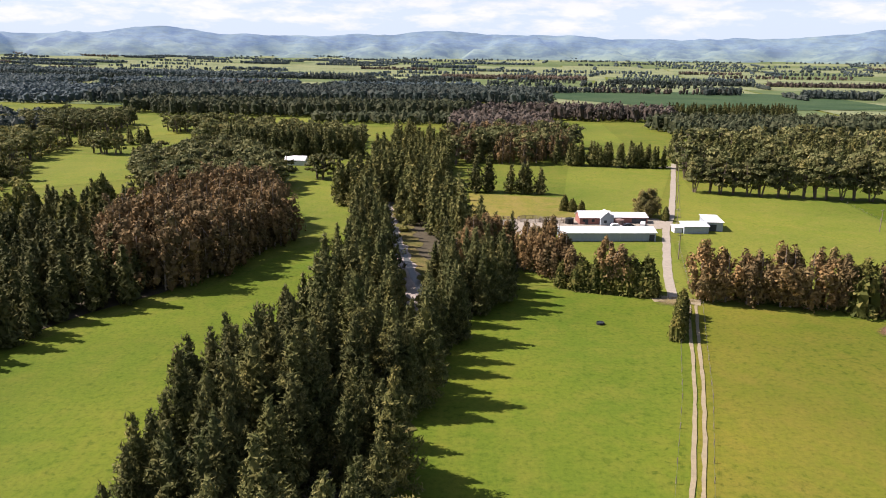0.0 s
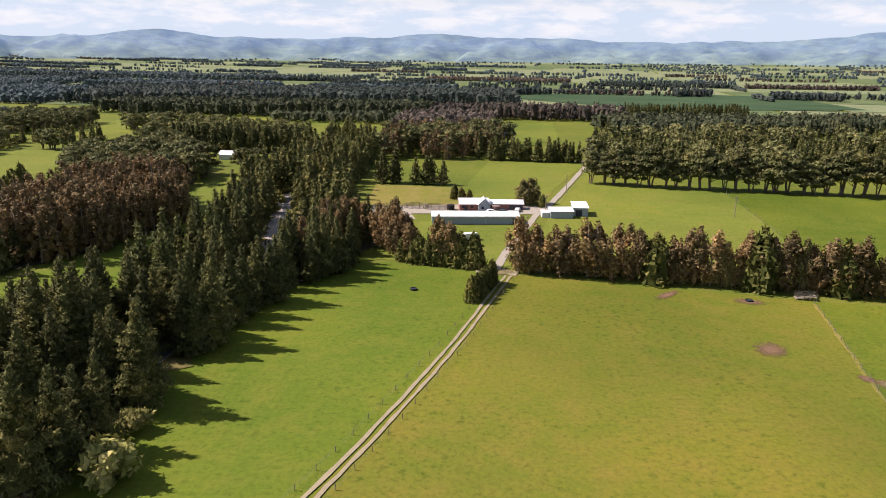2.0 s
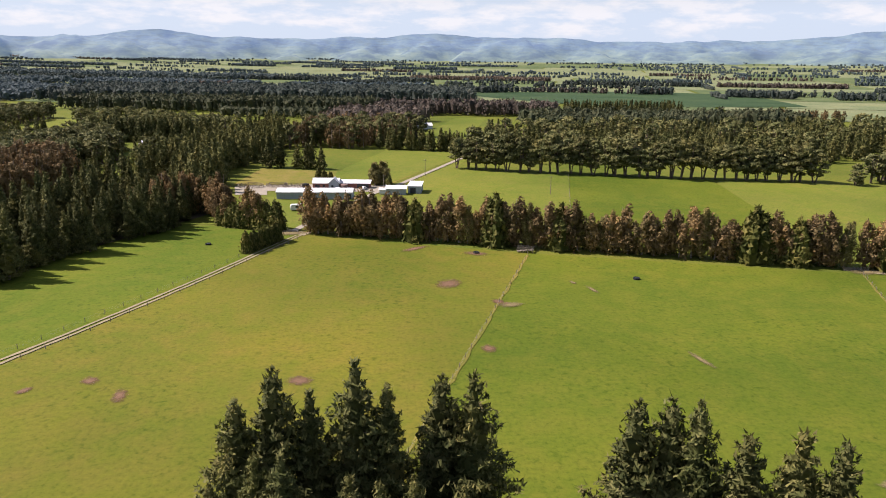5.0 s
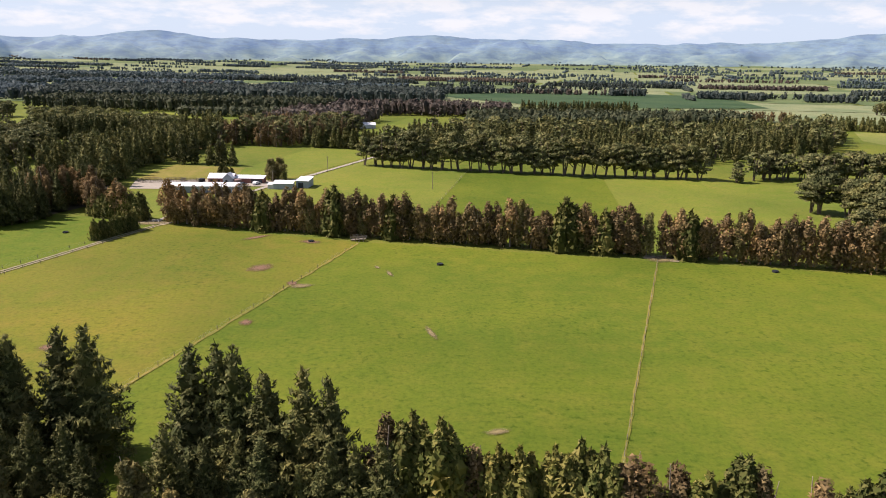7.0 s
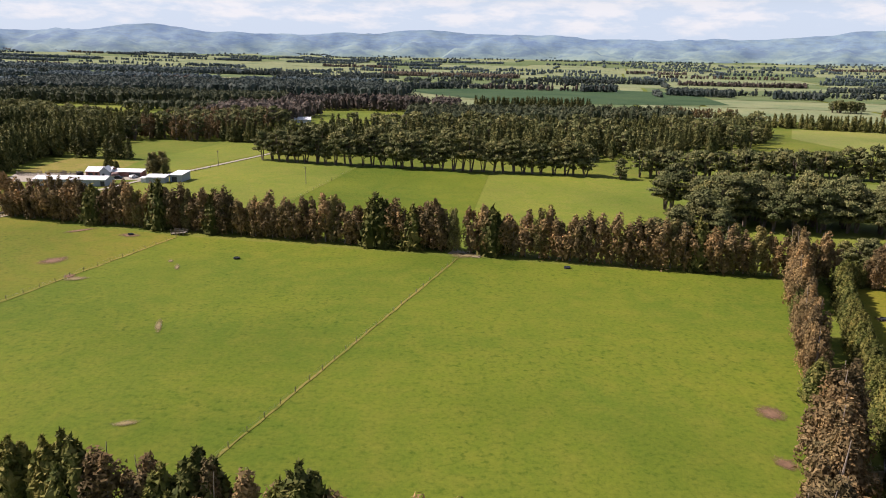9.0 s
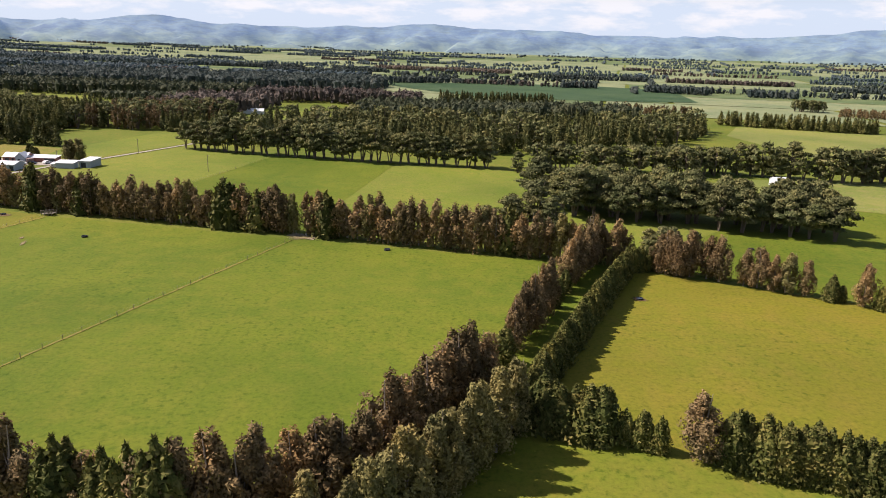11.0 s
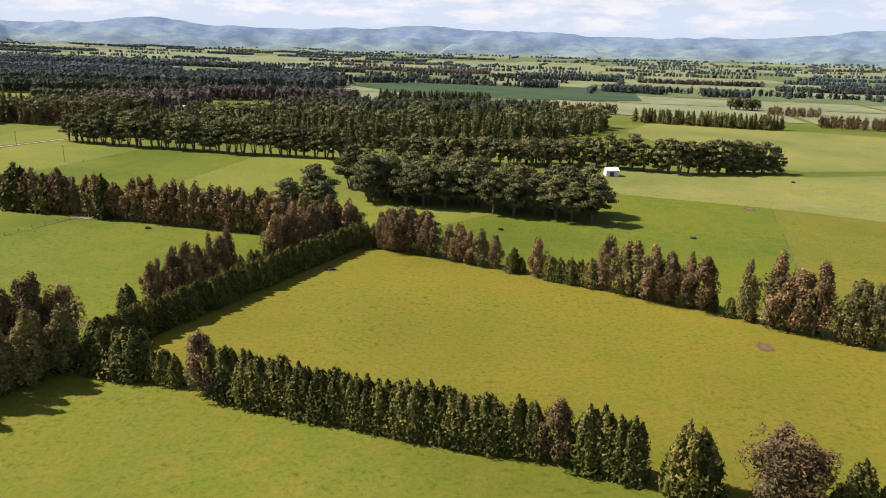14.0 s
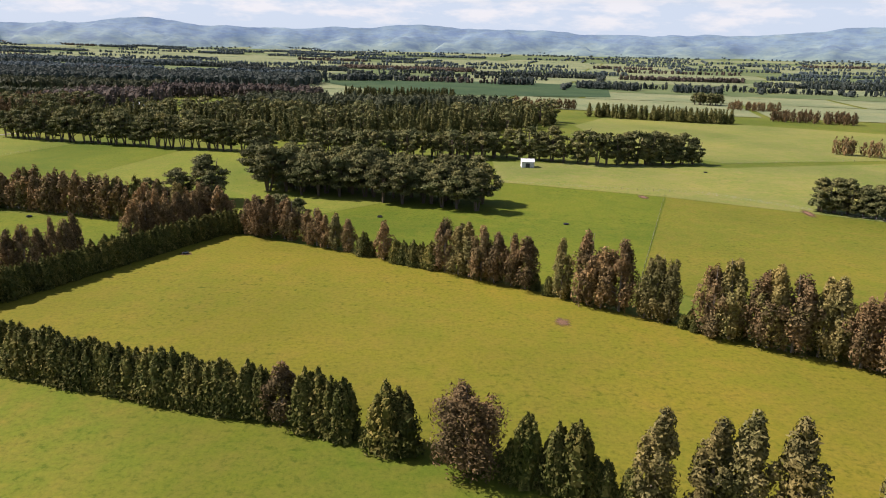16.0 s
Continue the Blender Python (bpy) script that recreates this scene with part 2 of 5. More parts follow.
class Soup:
    """Verts and faces gathered for one mesh."""

    def __init__(self):
        self.v, self.f = [], []

    def add(self, verts, faces):
        k = len(self.v)
        self.v.extend(tuple(p) for p in verts)
        self.f.extend(tuple(i + k for i in f) for f in faces)

    def tube(self, pts, radii, sides=6):
        rings = []
        for i, p in enumerate(pts):
            a = pts[max(0, i - 1)]
            b = pts[min(len(pts) - 1, i + 1)]
            d = (Vector(b) - Vector(a)).normalized()
            u = d.cross(Vector((0.31, 0.95, 0.05))).normalized()
            w = d.cross(u)
            rings.append([Vector(p) + radii[i] * (math.cos(2 * math.pi * s / sides) * u + math.sin(2 * math.pi * s / sides) * w) for s in range(sides)])
        vs = [p for r in rings for p in r]
        fs = []
        for i in range(len(pts) - 1):
            for s in range(sides):
                fs.append((i * sides + s, i * sides + (s + 1) % sides, (i + 1) * sides + (s + 1) % sides, (i + 1) * sides + s))
        fs.append(tuple(range(sides))[::-1])
        fs.append(tuple((len(pts) - 1) * sides + s for s in range(sides)))
        self.add(vs, fs)

    def box(self, c, size, turn=0.0):
        sx, sy, sz = (s / 2 for s in size)
        ca, sa = math.cos(turn), math.sin(turn)
        vs = []
        for x, y, z in ((-sx, -sy, -sz), (sx, -sy, -sz), (sx, sy, -sz), (-sx, sy, -sz), (-sx, -sy, sz), (sx, -sy, sz), (sx, sy, sz), (-sx, sy, sz)):
            vs.append((c[0] + x * ca - y * sa, c[1] + x * sa + y * ca, c[2] + z))
        self.add(vs, [(0, 3, 2, 1), (4, 5, 6, 7), (0, 1, 5, 4), (1, 2, 6, 5), (2, 3, 7, 6), (3, 0, 4, 7)])

    def blob(self, c, r, rng, rough=0.18, sides=6, rings=4):
        vs = [(c[0], c[1], c[2] + r[2])]
        for i in range(1, rings):
            a = math.pi * i / rings
            for s in range(sides):
                b = 2 * math.pi * s / sides + i * 0.4
                k = 1 + rng.uniform(-rough, rough)
                vs.append((c[0] + r[0] * k * math.sin(a) * math.cos(b), c[1] + r[1] * k * math.sin(a) * math.sin(b), c[2] + r[2] * k * math.cos(a)))
        vs.append((c[0], c[1], c[2] - r[2]))
        fs = [(0, 1 + s, 1 + (s + 1) % sides) for s in range(sides)]
        for i in range(rings - 2):
            for s in range(sides):
                a, b = 1 + i * sides + s, 1 + i * sides + (s + 1) % sides
                fs.append((a, a + sides, b + sides, b))
        k = 1 + (rings - 2) * sides
        fs += [(k + s, len(vs) - 1, k + (s + 1) % sides) for s in range(sides)]
        self.add(vs, fs)

    def leaves(self, c, out, length, width, rng, spray=0.25, hang=0.0):
        """Small pointed sprays laid over a leaf mass whose outside faces out; a few stand off it."""
        c, out = np.asarray(c, float), np.asarray(out, float)
        n = len(c)

        def unit(q):
            return q / np.maximum(np.linalg.norm(q, axis=1, keepdims=True), 1e-6)

        out = unit(out)
        nrm = unit(out + rng.normal(0, 0.42, (n, 3)))
        along = np.array([0, 0, 1.0 - 2.0 * hang]) + rng.normal(0, 0.55, (n, 3)) + out * 0.35
        off = rng.random(n) < spray
        along[off] = out[off] + np.array([0, 0, 0.45]) + rng.normal(0, 0.3, (int(off.sum()), 3))
        nrm[off] = unit(rng.normal(0, 1, (int(off.sum()), 3)) + np.array([0, 0, 0.5]))
        along = unit(along - nrm * (along * nrm).sum(1, keepdims=True))
        side = np.cross(nrm, along)
        ln = (length * rng.uniform(0.65, 1.4, n))[:, None]
        wd = (width * rng.uniform(0.7, 1.35, n))[:, None]
        p0, p1, p2 = c - along * ln * 0.4 + side * wd * 0.5, c - along * ln * 0.4 - side * wd * 0.5, c + along * ln * 0.6
        k = len(self.v)
        self.v.extend(map(tuple, np.stack([p0, p1, p2], 1).reshape(-1, 3).tolist()))
        self.f.extend((k + 3 * i, k + 3 * i + 1, k + 3 * i + 2) for i in range(n))

    def mesh(self, name, mat):
        return mesh_of(name, self.v, self.f, mat)


# ---- trees, one metre of height to the unit of scale of each kind ----
def lobe_points(rng, c, r, n, low=-0.5):
    """Points on the outside of a leaf mass, and the way out."""
    u = rng.normal(size=(n, 3))
    u /= np.linalg.norm(u, axis=1, keepdims=True)
    u[:, 2] = np.where(u[:, 2] < low, -u[:, 2], u[:, 2])
    k = rng.uniform(0.62, 1.1, n)[:, None]
    return np.asarray(c) + u * np.asarray(r) * k, u


def pine_meshes(seed, h=20.0, rad=5.4, leaves=1.0, start=0.05):
    """Whorls of upswept boughs round one stem, ragged at the edge."""
    rng = np.random.default_rng(seed)
    crown, trunk = Soup(), Soup()
    lean = rng.normal(0, 0.015, 2)
    trunk.tube([(lean[0] * z, lean[1] * z, z) for z in (-0.4, h * 0.3, h * 0.65, h * 0.97)], [h * 0.018, h * 0.013, h * 0.007, h * 0.0015], 6)
    z = h * start
    lv = 0
    cs, ds = [], []
    lop = rng.uniform(0, 6.28)
    while z < h * 0.97:
        u = (z / h - start) / (1 - start)
        r = rad * min(1.0, 0.8 + u * 1.4) * (1 - u) ** 0.98 * rng.uniform(0.8, 1.15) + 0.12
        nb = int(rng.integers(5, 8)) if u < 0.75 else 4
        for b in range(nb):
            a = 2 * math.pi * (b + rng.uniform(-0.3, 0.3)) / nb + lv * 0.9
            rb = r * rng.uniform(0.66, 1.18) * (1 + 0.13 * math.cos(a - lop))
            up = 0.12 + 0.6 * u + rng.uniform(-0.05, 0.08)
            n = max(3, int(rb * 10.0 * leaves))
            t = rng.uniform(0.12, 1.0, n) ** 0.6
            side = rng.normal(0, 1, n) * (0.15 * rb + 0.16) * (1.25 - 0.75 * t)
            lift = 0.35 + 0.1 * rb
            x = rb * t * math.cos(a) - side * math.sin(a) + lean[0] * z
            y = rb * t * math.sin(a) + side * math.cos(a) + lean[1] * z
            zz = z + rb * up * t ** 1.4 + np.abs(rng.normal(0, lift * 0.6, n)) - 0.25 * np.abs(side)
            cs.append(np.stack([x, y, zz], 1))
            w = side / (0.2 * rb + 0.2)
            ds.append(np.stack([math.cos(a) * (0.25 + 0.6 * t) - 0.4 * w * math.sin(a), math.sin(a) * (0.25 + 0.6 * t) + 0.4 * w * math.cos(a), np.full(n, 0.75)], 1))
            if leaves > 0.7 and b % 2 == 0 and u < 0.6:
                trunk.tube([(lean[0] * z, lean[1] * z, z), (rb * 0.8 * math.cos(a), rb * 0.8 * math.sin(a), z + rb * up * 0.7)], [h * 0.004, 0.02], 3)
        z += h * rng.uniform(0.045, 0.072)
        lv += 1
    big = 1.0 / math.sqrt(leaves)
    crown.leaves(np.concatenate(cs), np.concatenate(ds), 1.05 * big, 0.36 * big, rng, 0.45)
    tip = np.array([[lean[0] * h, lean[1] * h, h * k] for k in (0.93, 0.95, 0.965, 0.98)])
    crown.leaves(tip, rng.normal(0, 0.2, (4, 3)) + np.array([0, 0, 1.0]), 1.5, 0.3, rng, 1.0)
    for k in range(6):
        u = k / 6
        q = rad * 0.5 * (1 - u) + 0.1
        crown.blob((lean[0] * h * u, lean[1] * h * u, h * (start + 0.12 + (1 - start) * u * 0.86)), (q, q, h * 0.11), rng, 0.3, 6, 3)
    return trunk, crown


def gum_meshes(seed, h=14.0, rad=3.7, leaves=1.0, start=0.0, n_lobes=34, cone=0.22):
    """Upright billows of small leaves on several leaders."""
    rng = np.random.default_rng(seed)
    crown, trunk = Soup(), Soup()
    cs, ds = [], []
    top = (rng.normal(0, 0.4), rng.normal(0, 0.4), h * 0.9)
    trunk.tube([(0, 0, -0.4), (0.1 * top[0], 0.2, h * 0.25), (0.5 * top[0], 0.5 * top[1], h * 0.6), top], [h * 0.018, h * 0.013, h * 0.008, 0.03], 6)
    leaders = [(rng.uniform(0, 6.28), rng.uniform(0.2, 0.62), rng.uniform(0.84, 1.0)) for _ in range(4)]
    for i in range(n_lobes):
        u = (i + 0.5) / n_lobes
        a = i * 2.4 + rng.uniform(-0.5, 0.5)
        env = rad * (math.sin(math.pi * min(1, 0.16 + 0.78 * u)) ** 0.7) * (1.0 - cone * u)
        rr = env * rng.uniform(0.35, 0.86)
        zc = h * (start + 0.09 + (0.9 - start - 0.09) * u)
        if u > 0.68:
            la, lr, lh = leaders[i % 4]
            a, rr, zc = la + rng.uniform(-0.6, 0.6), rad * lr * (1.4 - u) * 1.6 * (1 - cone), zc * lh
        c = (rr * math.cos(a) + top[0] * u * 0.5, rr * math.sin(a) + top[1] * u * 0.5, zc)
        s = rad * rng.uniform(0.22, 0.36) * (1.12 - 0.45 * u)
        r = (s, s, s * rng.uniform(1.4, 2.1))
        p, o = lobe_points(rng, c, r, int(46 * leaves), -0.8)
        cs.append(p)
        ds.append(o + np.array([0.45 * math.cos(a), 0.45 * math.sin(a), 0.1]))
        crown.blob((c[0] * 0.8, c[1] * 0.8, c[2]), tuple(v * (0.45 if leaves > 0.8 else 0.62) for v in r), rng, 0.2, 4, 3)
        if leaves > 0.7 and i % 3 == 0:
            trunk.tube([(top[0] * u * 0.4, top[1] * u * 0.4, zc * 0.62), (c[0] * 0.7, c[1] * 0.7, zc * 0.85), c], [h * 0.006, h * 0.004, 0.03], 4)
    big = leaves ** (-0.5 if leaves > 1 else -0.25)
    crown.leaves(np.concatenate(cs), np.concatenate(ds), (0.78 if leaves > 0.8 else 0.6) * big, (0.46 if leaves > 0.8 else 0.4) * big, rng, 0.14 if leaves > 0.8 else 0.06, 0.35)
    return trunk, crown


def macro_meshes(seed, h=15.0, rad=5.8, leaves=1.0, bare=0.2, n_lobes=32):
    """Flat layered plates of dark leaves on spreading limbs."""
    rng = np.random.default_rng(seed)
    crown, trunk = Soup(), Soup()
    cs, ds = [], []
    for k in range(3):
        q = rng.normal(0, 0.8, 2)
        trunk.tube([(q[0] * 0.3, q[1] * 0.3, -0.4), (q[0], q[1], h * 0.28), (q[0] * 1.7, q[1] * 1.7, h * 0.6), (q[0] * 2.2, q[1] * 2.2, h * 0.85)], [h * 0.022, h * 0.016, h * 0.011, 0.05], 6)
    for i in range(n_lobes):
        u = (i + 0.5) / n_lobes
        a = i * 2.4 + rng.uniform(-0.5, 0.5)
        env = rad * (0.70 + 0.5 * math.sin(math.pi * u)) * (1 - 0.5 * u ** 3)
        rr = env * rng.uniform(0.3, 0.86) * (1 - 0.4 * u ** 4)
        zc = h * (bare + 0.05 + (0.87 - bare) * u + rng.uniform(-0.03, 0.03))
        c = (rr * math.cos(a), rr * math.sin(a), zc)
        s = rad * rng.uniform(0.26, 0.42)
        r = (s, s, s * rng.uniform(0.36, 0.55))
        p, o = lobe_points(rng, c, r, int(54 * leaves), -0.3)
        cs.append(p)
        ds.append(o * np.array([0.8, 0.8, 0.7]) + np.array([0.2 * math.cos(a), 0.2 * math.sin(a), 0.25]))
        crown.blob((c[0], c[1], c[2] - 0.1 * r[2]), tuple(v * 0.74 for v in r), rng, 0.2, 5, 3)
        if leaves > 0.5 and i % 3 == 0:
            trunk.tube([(0, 0, zc * 0.6), (c[0] * 0.55, c[1] * 0.55, zc * 0.82), (c[0] * 0.9, c[1] * 0.9, zc - 0.1)], [h * 0.009, h * 0.007, 0.05], 4)
    big = 1.0 / math.sqrt(leaves)
    crown.leaves(np.concatenate(cs), np.concatenate(ds), 0.95 * big, 0.6 * big, rng, 0.25)
    return trunk, crown


def bush_meshes(seed, h=8.0, rad=2.5, leaves=1.0, point=0.8):
    """Hedge conifer of several upright shoots with leaves to the ground."""
    rng = np.random.default_rng(seed)
    crown, trunk = Soup(), Soup()
    trunk.tube([(0, 0, -0.3), (0, 0, h * 0.5), (0, 0, h * 0.9)], [h * 0.02, h * 0.013, 0.03], 5)
    shoots = [(0.0, 0.0, 1.0)] + [(k * 1.26 + rng.uniform(-0.3, 0.3), rng.uniform(0.36, 0.56), rng.uniform(0.72, 0.95)) for k in range(5)]
    cs, ds = [], []
    for a0, r0, top in shoots:
        n = int(230 * leaves)
        u = rng.uniform(0.02, 1.0, n) ** 0.9
        a = rng.uniform(0, 2 * math.pi, n)
        prof = np.minimum(1.0, 0.8 + u * 1.2) * (1 - u ** 1.7) ** point
        r = rad * 0.62 * prof * (1 + 0.25 * np.sin(a * 3 + u * 13 + seed)) * rng.uniform(0.75, 1.15, n)
        cx, cy = rad * r0 * math.cos(a0), rad * r0 * math.sin(a0)
        cs.append(np.stack([cx * (1 - 0.3 * u) + r * np.cos(a), cy * (1 - 0.3 * u) + r * np.sin(a), u * h * top], 1))
        ds.append(np.stack([np.cos(a) + 0.5 * cx / rad, np.sin(a) + 0.5 * cy / rad, np.full(n, 0.4) + 0.4 * u], 1))
        for k in range(3):
            v = k / 3
            rr = rad * 0.46 * (1 - v ** 1.6) ** point
            crown.blob((cx, cy, h * top * (0.13 + v * 0.75)), (rr, rr, h * 0.2), rng, 0.25, 5, 3)
    big = 1.0 / math.sqrt(leaves)
    crown.leaves(np.concatenate(cs), np.concatenate(ds), 0.72 * big, 0.40 * big, rng, 0.3)
    return trunk, crown


def shrub_meshes(seed, h=2.5, rad=2.0, leaves=1.0):
    rng = np.random.default_rng(seed)
    crown, trunk = Soup(), Soup()
    cs, ds = [], []
    for i in range(9):
        a, rr = i * 2.4, rad * 0.6 * math.sqrt(i / 9)
        s = rad * rng.uniform(0.35, 0.55)
        c = (rr * math.cos(a), rr * math.sin(a), h * rng.uniform(0.35, 0.68))
        trunk.tube([(0, 0, -0.1), (c[0] * 0.5, c[1] * 0.5, c[2] * 0.5), c], [0.09, 0.06, 0.02], 4)
        p, o = lobe_points(rng, c, (s, s, h * 0.34), int(55 * leaves), -0.8)
        cs.append(p)
        ds.append(o + np.array([0, 0, 0.3]))
        crown.blob(c, (s * 0.7, s * 0.7, h * 0.26), rng, 0.25, 6, 4)
    crown.leaves(np.concatenate(cs), np.concatenate(ds), 0.5, 0.34, rng, 0.35)
    return trunk, crown


def kind_set(name, maker, seeds, leaf, bark, **kw):
    out = []
    for s in seeds:
        t, c = maker(s, **kw)
        out.append((t.mesh(name + "_trunk", bark), c.mesh(name + "_crown", leaf)))
    return name, out


PINES = kind_set("pine_tree", pine_meshes, (1, 2, 3, 4), PINE, BARK, leaves=2.0)
PINES_MID = kind_set("pine_tree", pine_meshes, (11, 12, 13), PINE, BARK, leaves=0.2, rad=5.0)
GUMS = kind_set("gum_tree", gum_meshes, (21, 22, 23, 24), GUM, GUM_BARK, leaves=2.4)
GUMS_BROAD = kind_set("gum_tree", gum_meshes, (81, 82), GUM, GUM_BARK, leaves=3.6, rad=5.2, n_lobes=46, cone=0.1)
GUMS_ROW = kind_set("gum_tree", gum_meshes, (71, 72, 73, 74, 75), GUM, GUM_BARK, leaves=1.0, n_lobes=32, rad=4.1, cone=0.06)
GUMS_GREEN = kind_set("gum_tree", gum_meshes, (25, 26, 27), GUM_GREEN, GUM_BARK, leaves=2.8, rad=3.3, cone=0.42)
PINES_ROW = kind_set("pine_tree", pine_meshes, (5, 6, 7), PINE, BARK, leaves=0.9, rad=5.0)
BUSHES_ROW = kind_set("hedge_conifer", bush_meshes, (47, 48), HEDGE, BARK, leaves=0.6)
GUMS_MID = kind_set("gum_tree", gum_meshes, (28, 29, 30), GUM, GUM_BARK, leaves=0.75, n_lobes=18, rad=4.0)
MACROS = kind_set("cypress_tree", macro_meshes, (31, 32, 33), MACRO, BARK, leaves=1.5)
MACROS_ROW = ("cypress_tree", kind_set("cypress_tree", macro_meshes, (61, 62, 66), MACRO, BARK, leaves=0.8, bare=0.28, n_lobes=26)[1] + kind_set("cypress_tree", macro_meshes, (63, 64, 65), MACRO, BARK, leaves=0.8, bare=0.16, n_lobes=26, rad=5.2)[1])
MACROS_LOW = kind_set("cypress_tree", macro_meshes, (34, 35), MACRO, BARK, leaves=1.5, bare=0.06)
MACROS_MID = kind_set("cypress_tree", macro_meshes, (36, 37, 38), MACRO, BARK, leaves=0.3, bare=0.2, n_lobes=14)
BUSHES = kind_set("hedge_conifer", bush_meshes, (41, 42, 43), HEDGE, BARK, leaves=1.6)
BUSHES_TALL = kind_set("hedge_conifer", bush_meshes, (44, 45), HEDGE, BARK, leaves=2.0, rad=2.2, point=0.85)
BUSHES_MID = kind_set("hedge_conifer", bush_meshes, (46,), HEDGE, BARK, leaves=0.3)
SHRUBS_MID = kind_set("shrub", shrub_meshes, (53,), WILLOW, BARK, leaves=0.4)
SHRUBS = kind_set("shrub", shrub_meshes, (51, 52), WILLOW, BARK, leaves=1.2)
ARRAYS = {}


def grove(name, places, label, kindlabel="woodland"):
    """Many trees joined into one sheet: places of (kind, x, y, height)."""
    vs, fs, ms, k = [], [], [], 0
    mats, seen_mats = [], {}
    for kind, x, y, h in places:
        kn, variants = kind
        a, sc = TREE_RNG.uniform(0, 6.28), h / NATURAL[kn]
        kw = sc * TREE_RNG.uniform(0.9, 1.2)
        ca, sa = math.cos(a) * kw, math.sin(a) * kw
        for me in TREE_RNG.choice(variants):
            if me.name not in ARRAYS:
                co = np.empty(len(me.vertices) * 3)
                me.vertices.foreach_get("co", co)
                ARRAYS[me.name] = (co.reshape(-1, 3), [tuple(p.vertices) for p in me.polygons])
            co, polys = ARRAYS[me.name]
            vs.append(np.stack([x + co[:, 0] * ca - co[:, 1] * sa, y + co[:, 0] * sa + co[:, 1] * ca, co[:, 2] * sc], 1))
            fs.extend([tuple([i + k for i in f]) for f in polys])
            m = me.materials[0]
            if m.name not in seen_mats:
                seen_mats[m.name] = len(mats)
                mats.append(m)
            ms.extend([seen_mats[m.name]] * len(polys))
            k += len(co)
    if not vs:
        return
    me = bpy.data.meshes.new(name)
    me.from_pydata(np.concatenate(vs).tolist(), [], fs)
    for m in mats:
        me.materials.append(m)
    me.polygons.foreach_set("material_index", ms)
    me.update()
    tagged(new(name, me), label, kindlabel, kind="stuff")


def wood_stand(name, poly, spacing, kinds, hs, label, avoid=None):
    places = []
    for x, y in scatter(poly, spacing, TREE_RNG):
        if not (avoid and avoid(x, y)):
            places.append((TREE_RNG.choices([q[0] for q in kinds], [q[1] for q in kinds])[0], x, y, TREE_RNG.uniform(*hs)))
    grove(name, places, label)


NATURAL = {"pine_tree": 19.4, "gum_tree": 12.2, "cypress_tree": 13.2, "hedge_conifer": 6.9, "shrub": 2.5}
LABELS = {
    "pine_tree": "tall dark green pine with a pointed ragged crown",
    "gum_tree": "gum tree with bronze-brown upright foliage and pale trunk",
    "cypress_tree": "broad old cypress with dark layered branches on grass",
    "hedge_conifer": "dense green conifer in a farm shelter hedge",
    "shrub": "pale yellow-green shrub on rough ground",
}
TREE_RNG = random.Random(5)
TREES = 0


def tree(kind, x, y, h, group="", wide=1.0, label=""):
    global TREES
    name, variants = kind
    tm, cm = TREE_RNG.choice(variants)
    e = new(name)
    e.empty_display_size = 0.5
    k = h / NATURAL[name]
    kw = k * wide * TREE_RNG.uniform(0.9, 1.12)
    e.matrix_world = Matrix.LocRotScale((x, y, 0), Euler((0, 0, TREE_RNG.uniform(0, 6.28))), (kw, kw, k))
    for part_name, me in (("trunk", tm), ("crown", cm)):
        o = new(part_name, me)
        o.parent = e
    tagged(e, label or LABELS[name], "tree" if name != "shrub" else "shrub", group)
    TREES += 1
    return e


def row(pts, spacing, kinds, hs, group, gaps=(), jitter=0.8, wide=1.0, label=""):
    """Trees along a broken line; kinds: (kind, weight) pairs; gaps: (x0, x1) stretches left open."""
    d = 0.0
    for (x0, y0), (x1, y1) in zip(pts, pts[1:]):
        seg = math.hypot(x1 - x0, y1 - y0)
        while d < seg:
            u = d / seg
            x, y = x0 + (x1 - x0) * u, y0 + (y1 - y0) * u
            if not any(a < x < b for a, b in gaps):
                k = TREE_RNG.choices([q[0] for q in kinds], [q[1] for q in kinds])[0]
                f = 0.62 if (k is BUSHES and len(kinds) > 1) else 1.0
                tree(k, x + TREE_RNG.uniform(-jitter, jitter), y + TREE_RNG.uniform(-jitter, jitter), f * TREE_RNG.uniform(*hs), group, wide, label)
            d += spacing * TREE_RNG.uniform(0.8, 1.2)
        d -= seg


def inside(x, y, poly):
    ok, j = False, len(poly) - 1
    for i in range(len(poly)):
        (xi, yi), (xj, yj) = poly[i], poly[j]
        if (yi > y) != (yj > y) and x < (xj - xi) * (y - yi) / (yj - yi) + xi:
            ok = not ok
        j = i
    return ok


def scatter(poly, spacing, rng):
    xs, ys = [p[0] for p in poly], [p[1] for p in poly]
    y = min(ys)
    while y < max(ys):
        x = min(xs)
        while x < max(xs):
            px, py = x + rng.uniform(-0.42, 0.42) * spacing, y + rng.uniform(-0.42, 0.42) * spacing
            if inside(px, py, poly):
                yield px, py
            x += spacing
        y += spacing


def stand(poly, spacing, kinds, hs, group, avoid=None, wide=1.0):
    for x, y in scatter(poly, spacing, TREE_RNG):
        if avoid and avoid(x, y):
            continue
        k = TREE_RNG.choices([q[0] for q in kinds], [q[1] for q in kinds])[0]
        tree(k, x, y, TREE_RNG.uniform(*hs), group, wide)


# ---- the plain ----
MID = (210.0, -40.0)


def ground_z(x, y):
    """The plain rises gently towards the hills."""
    r = math.hypot(x - MID[0], y - MID[1])
    return 57.0 * max(0.0, (r - 1700) / 2900) ** 1.6 if r < 4600 else 57.0


